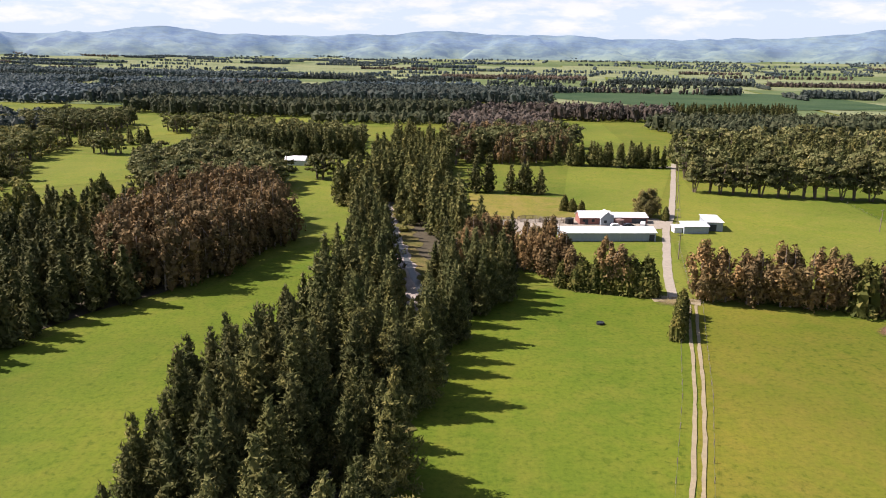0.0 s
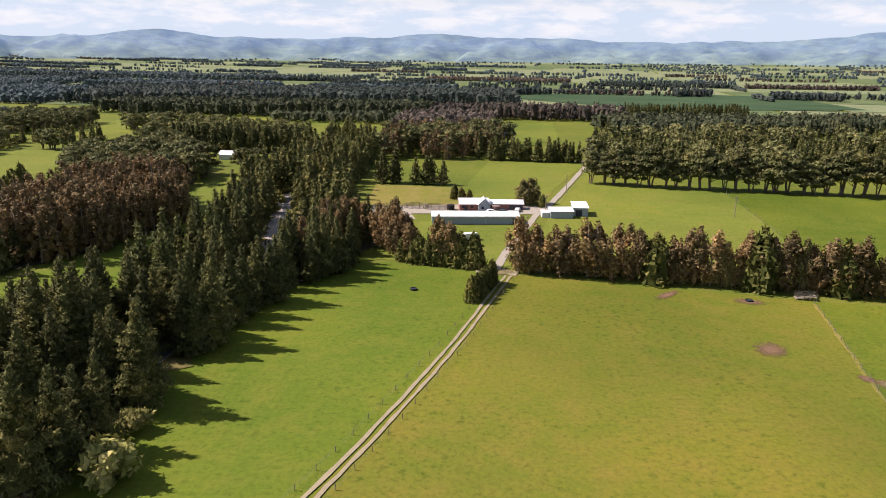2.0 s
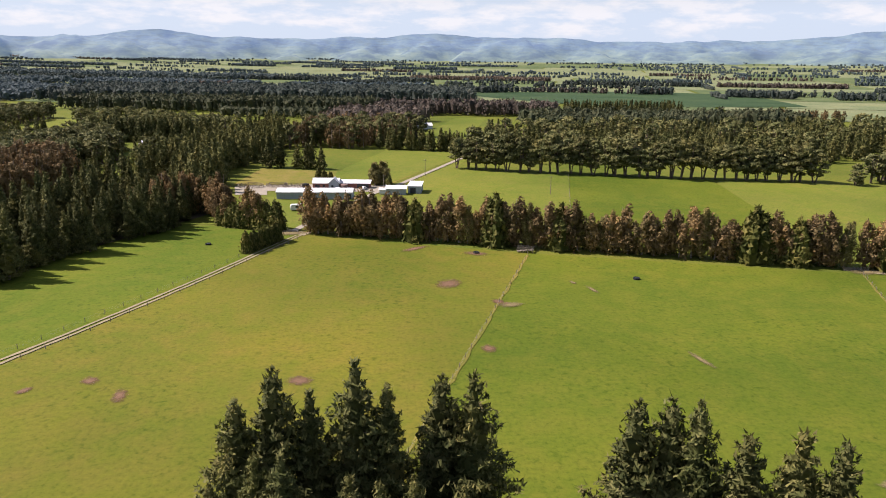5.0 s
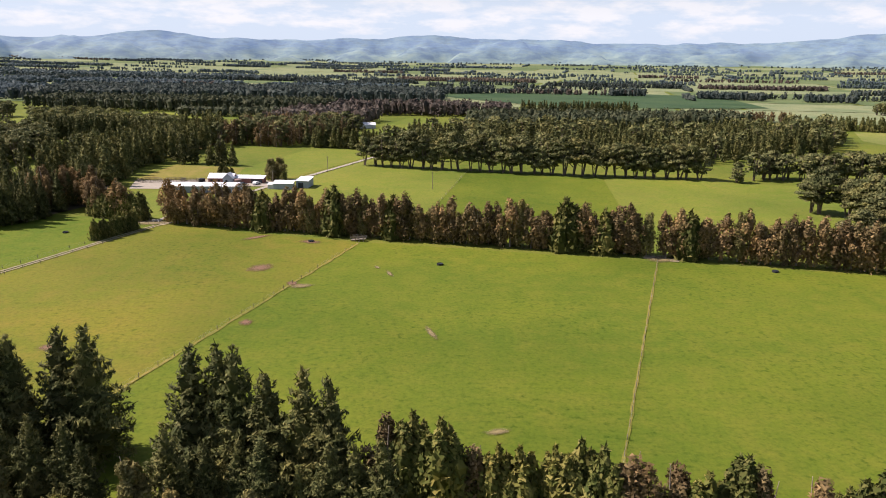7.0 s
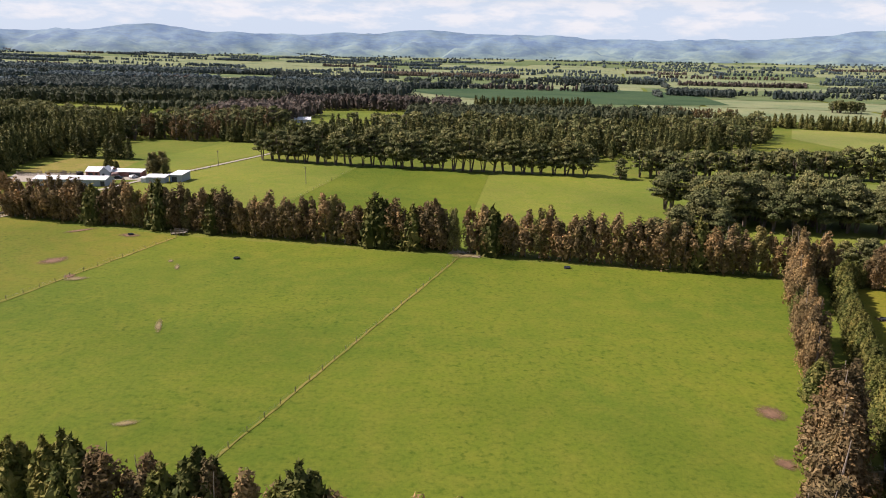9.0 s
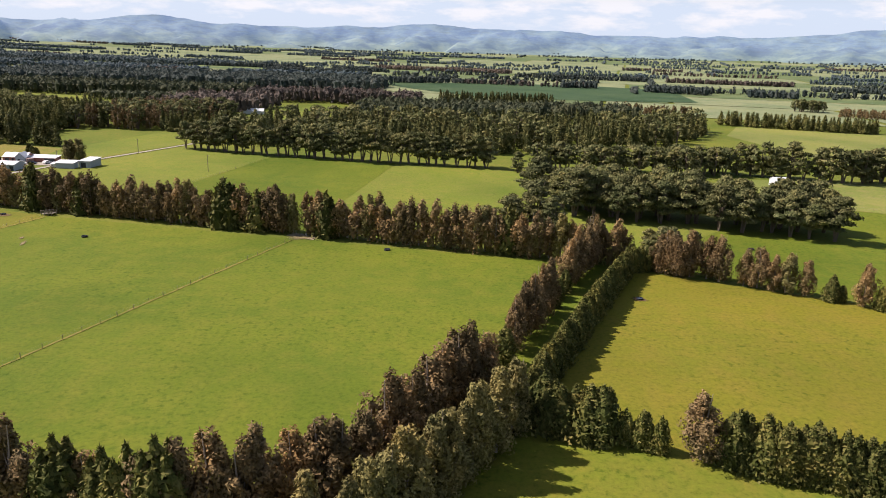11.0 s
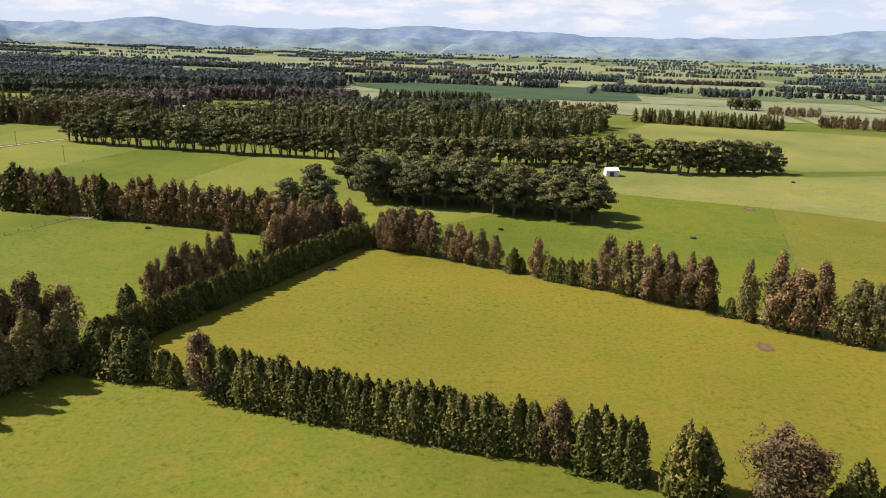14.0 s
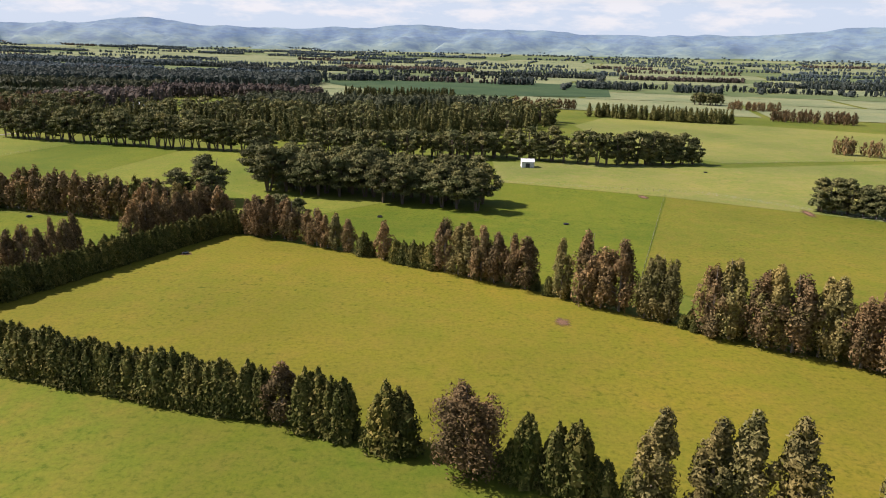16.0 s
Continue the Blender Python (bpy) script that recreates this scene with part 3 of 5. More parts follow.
def build_ground():
    vs, fs = [(MID[0], MID[1], 0)], []
    radii = [60, 150, 300, 500, 800, 1200, 1700, 2100, 2500, 2900, 3300, 3700, 4100, 4400, 4700]
    n = 96
    for r in radii:
        for s in range(n):
            a = 2 * math.pi * s / n
            x, y = MID[0] + r * math.cos(a), MID[1] + r * math.sin(a)
            vs.append((x, y, ground_z(x, y)))
    for s in range(n):
        fs.append((0, 1 + s, 1 + (s + 1) % n))
    for i in range(len(radii) - 1):
        for s in range(n):
            a, b = 1 + i * n + s, 1 + i * n + (s + 1) % n
            fs.append((a, a + n, b + n, b))
    tagged(new("ground", mesh_of("ground", vs, fs, G_FAR, True)), "wide green farmland plain reaching to the hills", "ground", kind="structure")


build_ground()


LAYER = [0]


def paddock(poly, mat, label, z=0.03, name="paddock"):
    LAYER[0] += 1
    z += 0.004 * LAYER[0]
    me = mesh_of(name, [(x, y, z) for x, y in poly], [tuple(range(len(poly)))], mat)
    bm = bmesh.new()
    bm.from_mesh(me)
    bmesh.ops.triangulate(bm, faces=bm.faces[:])
    bmesh.ops.recalc_face_normals(bm, faces=bm.faces[:])
    for f in bm.faces:
        if f.normal.z < 0:
            f.normal_flip()
    bm.to_mesh(me)
    bm.free()
    return tagged(new(name, me), label, "field", kind="structure")


def strip(name, pts, width, mat, label, z, wob=0.0, seed=0, category="road"):
    """A ribbon along a smooth line."""
    rng = random.Random(seed)
    fine = []
    for i in range(len(pts) - 1):
        p0, p1, p2, p3 = (Vector(pts[max(0, min(len(pts) - 1, k))]) for k in (i - 1, i, i + 1, i + 2))
        steps = max(2, int((p2 - p1).length / 3))
        for s in range(steps):
            t = s / steps
            fine.append(0.5 * ((2 * p1) + (p2 - p0) * t + (2 * p0 - 5 * p1 + 4 * p2 - p3) * t * t + (3 * p1 - p0 - 3 * p2 + p3) * t ** 3))
    fine.append(Vector(pts[-1]))
    vs, fs = [], []
    for i, p in enumerate(fine):
        d = (fine[min(i + 1, len(fine) - 1)] - fine[max(i - 1, 0)]).normalized()
        nrm = Vector((-d.y, d.x))
        w0, w1 = (width * (0.5 + rng.uniform(-wob, wob)) for _ in range(2))
        vs += [(*(p + nrm * w0), z), (*(p - nrm * w1), z)]
    for i in range(len(fine) - 1):
        fs.append((2 * i + 1, 2 * i + 3, 2 * i + 2, 2 * i))
    return tagged(new(name, mesh_of(name, vs, fs, mat)), label, category, kind="structure")


TRACK = [(69, 163), (61, 141), (51, 113), (36, 76), (20, 41), (0, -4), (-40, -90)]
paddock([(-98, 106), (-90, 132), (-75, 156), (-62, 169), (-52, 188), (-44, 211), (-36, 225), (-22, 240), (-14, 180), (-16, 130), (-28, 90), (-40, -140), (-420, -140), (-300, 0)], G_WEST, "bright green grazed pasture beside pine woods")
paddock([(34, 176), (69, 165), *TRACK[1:], (-41, -140), (-28, -40), (-22, 40), (-17, 80), (-8, 115), (14, 176)], G_WEST, "smooth green pasture between pines and farm track")
paddock([(69.2, 165), *TRACK[1:], (80, -140), (114.7, 42), (145, 141)], G_TRACK, "yellowish grazed pasture with dark dung patches")
paddock([(145.3, 141), (115, 42), (80, -140), (150, -140), (199, 10), (239, 120)], G_MID, "green pasture with darker tufts of grass")
paddock([(239.3, 120), (199.3, 10), (150, -140), (262, -140), (296, 5), (338, 99)], G_MID, "open green pasture framed by shelter trees")
paddock([(303, 5), (346, 95), (414, 65), (450, 38), (520, -8), (640, -120), (436, -40), (320, -3)], G_EAST, "yellow-green pasture enclosed by conifer hedges")
paddock([(262.5, -140), (294, 2), (320, 0), (436, -37), (640, -116), (640, -260), (262, -260)], G_SOUTH, "yellow-green grazed pasture beside a hedge", 0.036)
paddock([(73, 168), (101, 262), (145, 385), (128, 316), (189, 300), (160, 146)], G_NORTH, "smooth bright green pasture beyond shelter trees")
paddock([(160.3, 146), (189.3, 300), (260, 283), (238, 126)], G_MID, "smooth bright green pasture beyond shelter trees")
paddock([(238.3, 126), (260.3, 283), (318, 272), (445, 226), (440, 200), (345, 100)], G_NORTH, "green pasture running up to old cypresses")
paddock([(346, 100), (440.3, 200), (511, 174), (470, 55), (448, 46), (414, 68)], G_MID, "green pasture round an old cypress clump")
paddock([(470.3, 55), (511.3, 174), (640, 105), (640, -80), (520, 0)], G_TRACK, "grazed yellow-green pasture on open plain")
paddock([(440, 201), (511, 175), (640, 106), (760, 100), (700, 300), (570, 262), (440, 265)], G_PALE, "pale green paddocks with faint fence lines")
paddock([(530, 330), (575, 280), (700, 310), (900, 400), (690, 520), (560, 560), (520, 480)], G_PALE, "pale green paddocks with faint fence lines")
paddock([(20, 262), (45, 262), (92, 262), (96, 268), (120, 335), (88, 378), (64, 305), (22, 314)], G_DRY, "dry yellowish paddock behind the farm buildings", 0.03)
paddock([(92, 262), (143, 388), (86, 398), (64.5, 305), (66, 275)], G_NORTH, "bright green paddock beside the gravel road", 0.04)
paddock([(30, 180), (72, 172), (88, 232), (44, 232)], G_NORTH, "mown green grass in front of a long shed", 0.05)
paddock([(-62, 345), (-60, 300), (-44, 230), (-28, 238), (-26, 280), (-36, 345)], G_NORTH, "small bright green paddock among trees")
paddock([(-180, 320), (-125, 365), (-120, 400), (-130, 440), (-215, 436), (-220, 400)], G_NORTH, "bright green paddock among shelter trees")
paddock([(-230, 520), (-180, 570), (-20, 640), (40, 690), (-260, 730), (-240, 600)], G_NORTH, "bright green paddock between dark woods")
paddock([(110, 500), (142, 667), (175, 672), (150, 500)], G_NORTH, "bright green paddock between dark woods")
paddock([(-40, 430), (-15, 430), (-8, 520), (-28, 500)], G_NORTH, "bright green paddock between dark woods")

# river through the pines
RIVER = [(-40, -90), (-22, 20), (-14, 84), (-6, 130), (-1, 164), (-4, 190), (-12, 250), (-14, 285), (-2, 340), (10, 420)]
strip("river_bank", RIVER, 15, SCRUB_GROUND, "rough brown river bank among pines", 0.22, 0.15, 3, "river bank")
strip("river_bed", RIVER, 6, SHINGLE, "grey shingle river bed among pines", 0.25, 0.2, 4, "river")
strip("water", [(x + 1.2, y) for x, y in RIVER], 1.8, WATER, "shallow grey river water over stones", 0.28, 0.2, 5, "water")

# roads and tracks
GATE = (66, 169)
strip("road", [GATE, (71, 187), (82, 220), (91, 246), (99, 264), (122, 326), (145, 390), (152, 410)], 2.6, GRAVEL, "pale gravel farm road leading past the sheds", 0.24, 0.06, 6)
strip("road", [(135, 393), (150, 396), (200, 384), (260, 372)], 4.0, GRAVEL, "pale gravel lane along dark trees", 0.26, 0.06, 7)
for side in (-0.85, 0.85):
    strip("track", [(x + side, y) for x, y in TRACK], 0.75, DUST, "pale dusty wheel rut of a farm track", 0.20, 0.18, 8 + int(side * 2), "track")
strip("track", [(60, 168), (66, 167.5), (72, 165)], 4.5, DUST, "bare dusty gateway between shelter trees", 0.17, 0.15, 11, "track")
strip("track", [(236, 125), (241, 123), (246, 121)], 4.0, DUST, "bare dusty gateway between shelter trees", 0.17, 0.15, 12, "track")
paddock([(40, 246), (88, 245), (96, 250), (93, 262), (60, 264), (22, 258), (28, 236), (42, 236)], GRAVEL, "pale gravel yard round the farm sheds", 0.08, "yard")

# floors under the woods
paddock([(-14, 60), (-10, 92), (-2, 128), (20, 174), (30, 200), (10, 260), (0, 330), (-30, 300), (-22, 235), (-24, 150), (-34, 110), (-36, 60), (-40, -20), (-20, -20)], LITTER, "dark needle litter under pines", 0.045, "forest_floor")

paddock([(-104, 108), (-95, 133), (-81, 158), (-68, 174), (-54, 212), (-46, 230), (-52, 252), (-68, 286), (-98, 264), (-180, 215), (-170, 100)], LITTER, "dark needle litter under woodland", 0.045, "forest_floor")

# ---- trees: river belt ----
def on_river(x, y):
    open_reach = 156 < y < 182 or 246 < y < 288
    for (x0, y0), (x1, y1) in zip(RIVER, RIVER[1:]):
        if y0 <= y <= y1:
            return abs(x - (x0 + (x1 - x0) * (y - y0) / (y1 - y0))) < (4.4 if open_reach else 2.2)
    return False


stand([(-6, 58), (-5, 92), (3, 126), (-7, 126), (-12, 100), (-18, 58)], 5.6, [(PINES, 1)], (14, 20), "pines along the river", on_river)
stand([(-18, 48), (-12, 100), (-9, 126), (-24, 126), (-30, 112), (-32, 90), (-30, 48)], 6.2, [(PINES, 1)], (17, 23), "pines along the river", on_river, 1.05)
row([(-34, 50), (-36, 92), (-32, 112), (-25, 119)], 5.4, [(PINES, 1)], (15, 20), "pines along the river")
stand([(-4, 126), (3, 126), (23, 172), (29, 196), (18, 215), (5, 190), (0, 150)], 5.8, [(PINES_ROW, 1)], (13.5, 19), "pines along the river", on_river)
stand([(-26, 126), (-8, 126), (-6, 150), (-8, 200), (-16, 240), (-23, 232), (-23, 180), (-23, 140)], 6.0, [(PINES_ROW, 1)], (14, 23), "pines along the river", on_river)
for x, y, h in ((14, 182, 15), (18, 186, 14), (9, 176, 14)):
    tree(GUMS, x, y, h, "gums by the sheds", 0.8)
wood_stand("pine_wood", [(-16, 245), (-8, 262), (5, 225), (20, 216), (20, 240), (10, 290), (20, 420), (-8, 500), (-22, 420), (-36, 300), (-30, 268)], 7.0, [(PINES_MID, 1)], (14, 20), "dark pines crowding the river upstream", on_river)
row([(12, 186), (18, 196), (24, 199), (33, 192), (40, 181)], 4.2, [(GUMS, 1)], (13, 17), "gums by the sheds")
for x, y in ((2, 170), (4, 178), (7, 184), (1, 162), (-3, 78), (-2, 70), (-8, 292), (-6, 284), (-4, 276), (6, 168)):
    tree(SHRUBS, x, y, TREE_RNG.uniform(2.5, 4.5), "river bank shrubs")
for k in range(60):
    y = TREE_RNG.choice((TREE_RNG.uniform(146, 192), TREE_RNG.uniform(240, 296)))
    (x0, y0), (x1, y1) = [(a, b) for a, b in zip(RIVER, RIVER[1:]) if a[1] <= y <= b[1]][0]
    tree(SHRUBS, x0 + (x1 - x0) * (y - y0) / (y1 - y0) + TREE_RNG.choice((-1, 1, 1)) * TREE_RNG.uniform(2.6, 8.5), y, TREE_RNG.uniform(1.6, 4.0), "river bank shrubs")
tree(SHRUBS, -1, 64, 6.5, "river bank shrubs", 1.0, "pale yellow willow leafing out by the river")
# left woods
wood_stand("pine_wood", [(-96, 112), (-90, 132), (-77, 156), (-66, 168), (-80, 186), (-120, 215), (-170, 210), (-160, 110)], 6.0, [(PINES_MID, 1)], (12, 16), "dark pine wood beside a green field")
wood_stand("gum_wood", [(-64, 172), (-55, 190), (-48, 212), (-44, 228), (-50, 250), (-68, 284), (-98, 264), (-96, 200), (-80, 176)], 4.8, [(GUMS_MID, 1)], (12.5, 20.5), "dense stand of bronze-brown gum trees")
wood_stand("pine_wood", [(-215, 225), (-170, 215), (-104, 215), (-102, 268), (-122, 278), (-160, 262), (-215, 262)], 7.5, [(PINES_MID, 3), (BUSHES_MID, 1)], (10, 14), "dark mixed wood behind the gums")
wood_stand("cypress_wood", [(-100, 278), (-72, 296), (-64, 302), (-64, 335), (-72, 352), (-90, 405), (-122, 432), (-150, 380), (-125, 300)], 8.5, [(MACROS_MID, 1)], (12, 16), "old cypresses between paddocks")
wood_stand("pine_row", [(-121, 437), (-36, 423), (-36, 434), (-120, 450)], 4.6, [(PINES_MID, 1)], (16, 19), "tall dark row of pines")
wood_stand("cypress_row", [(-60, 350), (-40, 346), (-41, 352), (-60, 357)], 5, [(MACROS_MID, 1)], (11, 13), "dark cypresses beside a paddock")
wood_stand("cypress_row", [(-214, 436), (-188, 436), (-188, 446), (-214, 446)], 6, [(MACROS_MID, 1)], (11, 14), "dark cypresses beside a paddock")
wood_stand("cypress_wood", [(-275, 330), (-215, 298), (-192, 325), (-215, 372), (-225, 395), (-235, 470), (-320, 500), (-330, 400)], 10.5, [(MACROS_MID, 2), (PINES_MID, 1)], (12, 16), "dark wood along a scrubby stream")
wood_stand("pine_row", [(-162, 378), (-126, 360), (-124, 366), (-160, 386)], 5, [(PINES_MID, 1)], (11, 14), "dark pines beside a paddock")
wood_stand("cypress_wood", [(-205, 560), (-150, 585), (-150, 610), (-210, 600)], 8, [(MACROS_MID, 1)], (10, 14), "dark wood between paddocks")
wood_stand("cypress_wood", [(-330, 560), (-270, 530), (-240, 560), (-250, 640), (-330, 660)], 9, [(MACROS_MID, 1)], (11, 15), "dark wood between paddocks")
wood_stand("cypress_row", [(-236, 330), (-196, 338), (-192, 346), (-234, 342)], 6, [(MACROS_MID, 1)], (9, 12), "dark cypresses beside a paddock")
wood_stand("pine_row", [(-240, 470), (-186, 486), (-184, 500), (-240, 486)], 7, [(PINES_MID, 1)], (10, 13), "dark pines beside a paddock")
wood_stand("cypress_wood", [(-150, 470), (-60, 462), (-40, 470), (-40, 520), (-120, 560), (-160, 520)], 9, [(MACROS_MID, 2), (PINES_MID, 1)], (11, 15), "dark wood between paddocks")
wood_stand("scrub", [(-215, 290), (-180, 318), (-222, 400), (-235, 470), (-262, 520), (-232, 420), (-222, 360)], 6, [(SHRUBS_MID, 1)], (1.8, 3.5), "yellowish scrub along a stream bed")

# ---- shelter row north of the near fields ----
row([(39, 178), (62, 171)], 2.6, [(BUSHES_ROW, 1)], (6.5, 9.5), "shelter row", wide=1.1)
for x, y, h in ((50, 175.5, 13.5), (53.5, 174, 12.5), (41, 179, 11)):
    tree(GUMS_ROW, x, y, h, "shelter row")
row([(73, 167), (150, 147.5), (239.6, 126.4)], 3.5, [(GUMS_ROW, 9), (GUMS_GREEN, 1), (BUSHES_ROW, 1)], (11.5, 15.5), "shelter row", wide=1.0)
row([(243.6, 125.4), (345, 100)], 3.6, [(GUMS_ROW, 9), (GUMS_GREEN, 1), (BUSHES_ROW, 1)], (11.5, 15), "shelter row", wide=1.0)
row([(75, 170), (150, 150), (235, 130)], 6.5, [(BUSHES_ROW, 1)], (5, 8), "shelter row")
row([(57, 141), (64, 157)], 1.9, [(BUSHES_ROW, 1)], (5, 6.6), "clipped conifers by the track", jitter=0.3, wide=0.85)

# ---- south shelter row, under the camera ----
row([(90, 4), (108, 8), (124, 8)], 4.8, [(PINES, 1)], (20, 24), "tall pines of the south row", wide=1.15)
row([(137, 1), (160, -7)], 4.2, [(PINES, 1)], (20, 23), "tall pines of the south row", wide=1.15)
row([(88, 0), (164, -13)], 4.2, [(PINES, 1)], (11, 17), "tall pines of the south row", gaps=((127, 134),), wide=1.15)
row([(92, -5), (160, -18)], 4.6, [(BUSHES, 2), (GUMS_GREEN, 1)], (8, 13), "tall pines of the south row", wide=1.15)
row([(164, -7), (200, -17), (256, -32)], 3.4, [(GUMS, 3), (BUSHES_TALL, 3)], (12.5, 15.5), "south shelter row")

# ---- row along the lane, with clipped hedge ----
row([(254, -32), (276, -20), (298, 14)], 3.6, [(GUMS, 1)], (13.5, 17.5), "gums along the lane")
row([(266, -42), (286, -24), (301, 2)], 3.4, [(GUMS_GREEN, 1)], (12, 15), "gums along the lane")
row([(304, 35), (315, 59)], 3.6, [(GUMS, 1)], (11.5, 14.5), "gums along the lane", wide=0.82)
row([(322, 77), (336, 104)], 3.2, [(GUMS, 1)], (12.5, 15.5), "gums along the lane", wide=0.9)
tree(BUSHES_TALL, 301.5, 28, 7.5, "gums along the lane", 1.2, "yellow-green conifer between brown gums")
row([(316, 63), (321, 75)], 3.6, [(BUSHES, 1)], (4, 6), "gums along the lane")
row([(304, 8), (307, 15), (322.5, 50), (343, 94), (352, 97)], 1.8, [(BUSHES, 1)], (6.2, 7.3), "clipped hedge along the lane", jitter=0.4, wide=1.05)
row([(306, 4), (309, 2), (316, 0.5)], 1.9, [(BUSHES, 1)], (7.4, 8.6), "clipped hedge along the lane", wide=1.3)

# ---- east hedges ----
row([(319, -1), (326, -4)], 2.6, [(BUSHES, 1)], (5.0, 6.0), "conifer hedge", jitter=0.4)
row([(335, -7), (345, -10), (371, -17.5), (382.5, -20.5)], 1.75, [(BUSHES, 1)], (7.6, 8.8), "conifer hedge", jitter=0.5, wide=1.05)
row([(386, -21), (389, -22.5)], 3.0, [(BUSHES_TALL, 1)], (8, 9), "conifer hedge", jitter=0.3)
row([(396, -25), (404.5, -28.3)], 2.7, [(BUSHES_TALL, 1)], (8.5, 9.8), "conifer hedge", jitter=0.4)
row([(409.5, -30.3), (412, -31)], 2.4, [(BUSHES_TALL, 1)], (9, 10), "conifer hedge", jitter=0.3, wide=1.1)
row([(427.5, -36.5), (444, -42.5)], 2.5, [(BUSHES, 1), (BUSHES_TALL, 1)], (8.5, 10.5), "conifer hedge", jitter=0.5)
row([(448, -44), (480, -57), (530, -79)], 4.2, [(BUSHES, 1)], (3.5, 5.5), "conifer hedge", jitter=0.5)
for x, y, h, w in ((330.5, -5, 11.5, 1.3), (392, -23.5, 10.5, 1.15)):
    tree(GUMS, x, y, h, "gums in the east hedge", w)
tree(GUMS_BROAD, 422.5, -35.1, 13.2, "gums in the east hedge", 1.2, "broad bronze-brown gum standing in a hedge")
for x, y, h in ((446.3, -43.7, 14.5), (452.8, -46.3, 14.5), (457.0, -47.8, 16), (462.4, -50.2, 16.5), (472.5, -54, 15.5), (480, -57, 15), (488, -60.5, 15)):
    tree(GUMS_GREEN, x, y, h, "gums in the east hedge", 1.0)
# north-east side, clump by clump
row([(352, 95), (369, 87)], 3.6, [(GUMS_BROAD, 1), (GUMS, 2)], (11.5, 14), "east shelter row")
row([(373, 85), (388, 77)], 3.9, [(GUMS_GREEN, 1), (GUMS, 2)], (9.5, 11.5), "east shelter row", wide=1.1)
tree(BUSHES, 392.5, 73.5, 6.5, "east shelter row", 1.2)
tree(GUMS, 399, 69.5, 11.5, "east shelter row", 0.95)
row([(403, 67.5), (414, 62)], 2.7, [(BUSHES, 1)], (5.8, 7.2), "east shelter row", jitter=0.5, wide=1.1)
row([(416.5, 60), (440, 45)], 4.0, [(GUMS, 2), (GUMS_GREEN, 1)], (12.2, 15.7), "east shelter row")
tree(GUMS_GREEN, 446.5, 40.5, 14.5, "east shelter row", 0.95)
row([(452, 36.5), (460, 31)], 3.6, [(GUMS, 1)], (14.5, 17.4), "east shelter row")
row([(463.5, 29), (470, 24.5)], 3.8, [(GUMS_GREEN, 1)], (12.2, 15.1), "east shelter row")
row([(472, 22.5), (476, 19.5)], 2.4, [(BUSHES, 1)], (3, 4.2), "east shelter row")
row([(476.5, 19), (508, 0), (552, -34)], 4.0, [(GUMS, 2), (GUMS_GREEN, 2)], (13.3, 18.0), "east shelter row")
row([(395, 73), (430, 52), (508, 1)], 5.0, [(BUSHES, 1)], (2.5, 4.5), "east shelter row")

# ---- cypress clump and rows beyond ----
for x, y, h, w in ((321, 143, 17, 1.1), (312, 138, 12.5, 1.15), (303, 133, 9.5, 1.1), (326, 136, 12, 0.9)):
    tree(MACROS_LOW, x, y, h, "lone cypresses", w)
row([(354, 113), (366, 106)], 5, [(MACROS_LOW, 1)], (8, 9.5), "lone cypresses")
stand([(338, 160), (376, 156), (408, 139), (430, 132), (436, 150), (400, 172), (350, 192), (322, 198)], 8.2, [(MACROS, 1)], (13.5, 18.5), "cypress clump")
row([(130, 319), (157, 309), (241, 289), (314, 278)], 5.6, [(MACROS_ROW, 1)], (13.5, 19.5), "row of old cypresses")
tree(MACROS_LOW, 327, 270, 10, "lone cypresses")
wood_stand("cypress_row", [(338, 276), (400, 266), (446, 276), (446, 290), (400, 284), (340, 290)], 6.5, [(MACROS_MID, 1)], (12, 15), "row of dark cypresses across the plain")
row([(450, 280), (498, 262), (560, 275)], 6.0, [(MACROS_LOW, 2), (MACROS_MID, 1)], (14, 18), "far cypress row")
wood_stand("pine_plantation", [(136, 345), (240, 330), (325, 330), (440, 388), (512, 486), (500, 525), (380, 480), (160, 450)], 10.2, [(PINES_MID, 4), (MACROS_MID, 1)], (14, 19), "dark pine plantation beyond a cypress row")
wood_stand("pine_row", [(86, 399), (142, 389), (142, 397), (87, 408)], 4.4, [(PINES_MID, 1)], (12, 15), "dark trees beside a gravel lane")
wood_stand("mixed_wood", [(20, 400), (84, 404), (110, 490), (60, 520), (20, 480)], 8.5, [(MACROS_MID, 2), (GUMS_MID, 2), (PINES_MID, 1)], (14, 18), "dark mixed wood by a gravel lane")
row([(26, 317), (34, 317)], 5, [(PINES_MID, 1)], (17, 19), "paddock pines", wide=1.2)
row([(41, 315), (60, 313)], 4.6, [(PINES_MID, 1)], (12, 15), "paddock pines", wide=1.2)
for x, y, h in ((88, 263, 10), (92, 267, 10.5), (88, 268, 10), (95, 259, 5), (59, 277, 6), (62, 275, 5), (65, 273, 4.5)):
    tree(GUMS_GREEN if x in (88, 92) else BUSHES, x, y, h, "farmyard trees", 1.7 if x in (88, 92) else 1.1)
row([(567, 154), (604, 127)], 5.0, [(MACROS_LOW, 1)], (10, 13), "open plain trees")
wood_stand("gum_row", [(664, 329), (720, 296), (726, 304), (668, 338)], 6, [(GUMS_MID, 1)], (9, 12), "brown trees on the open plain")


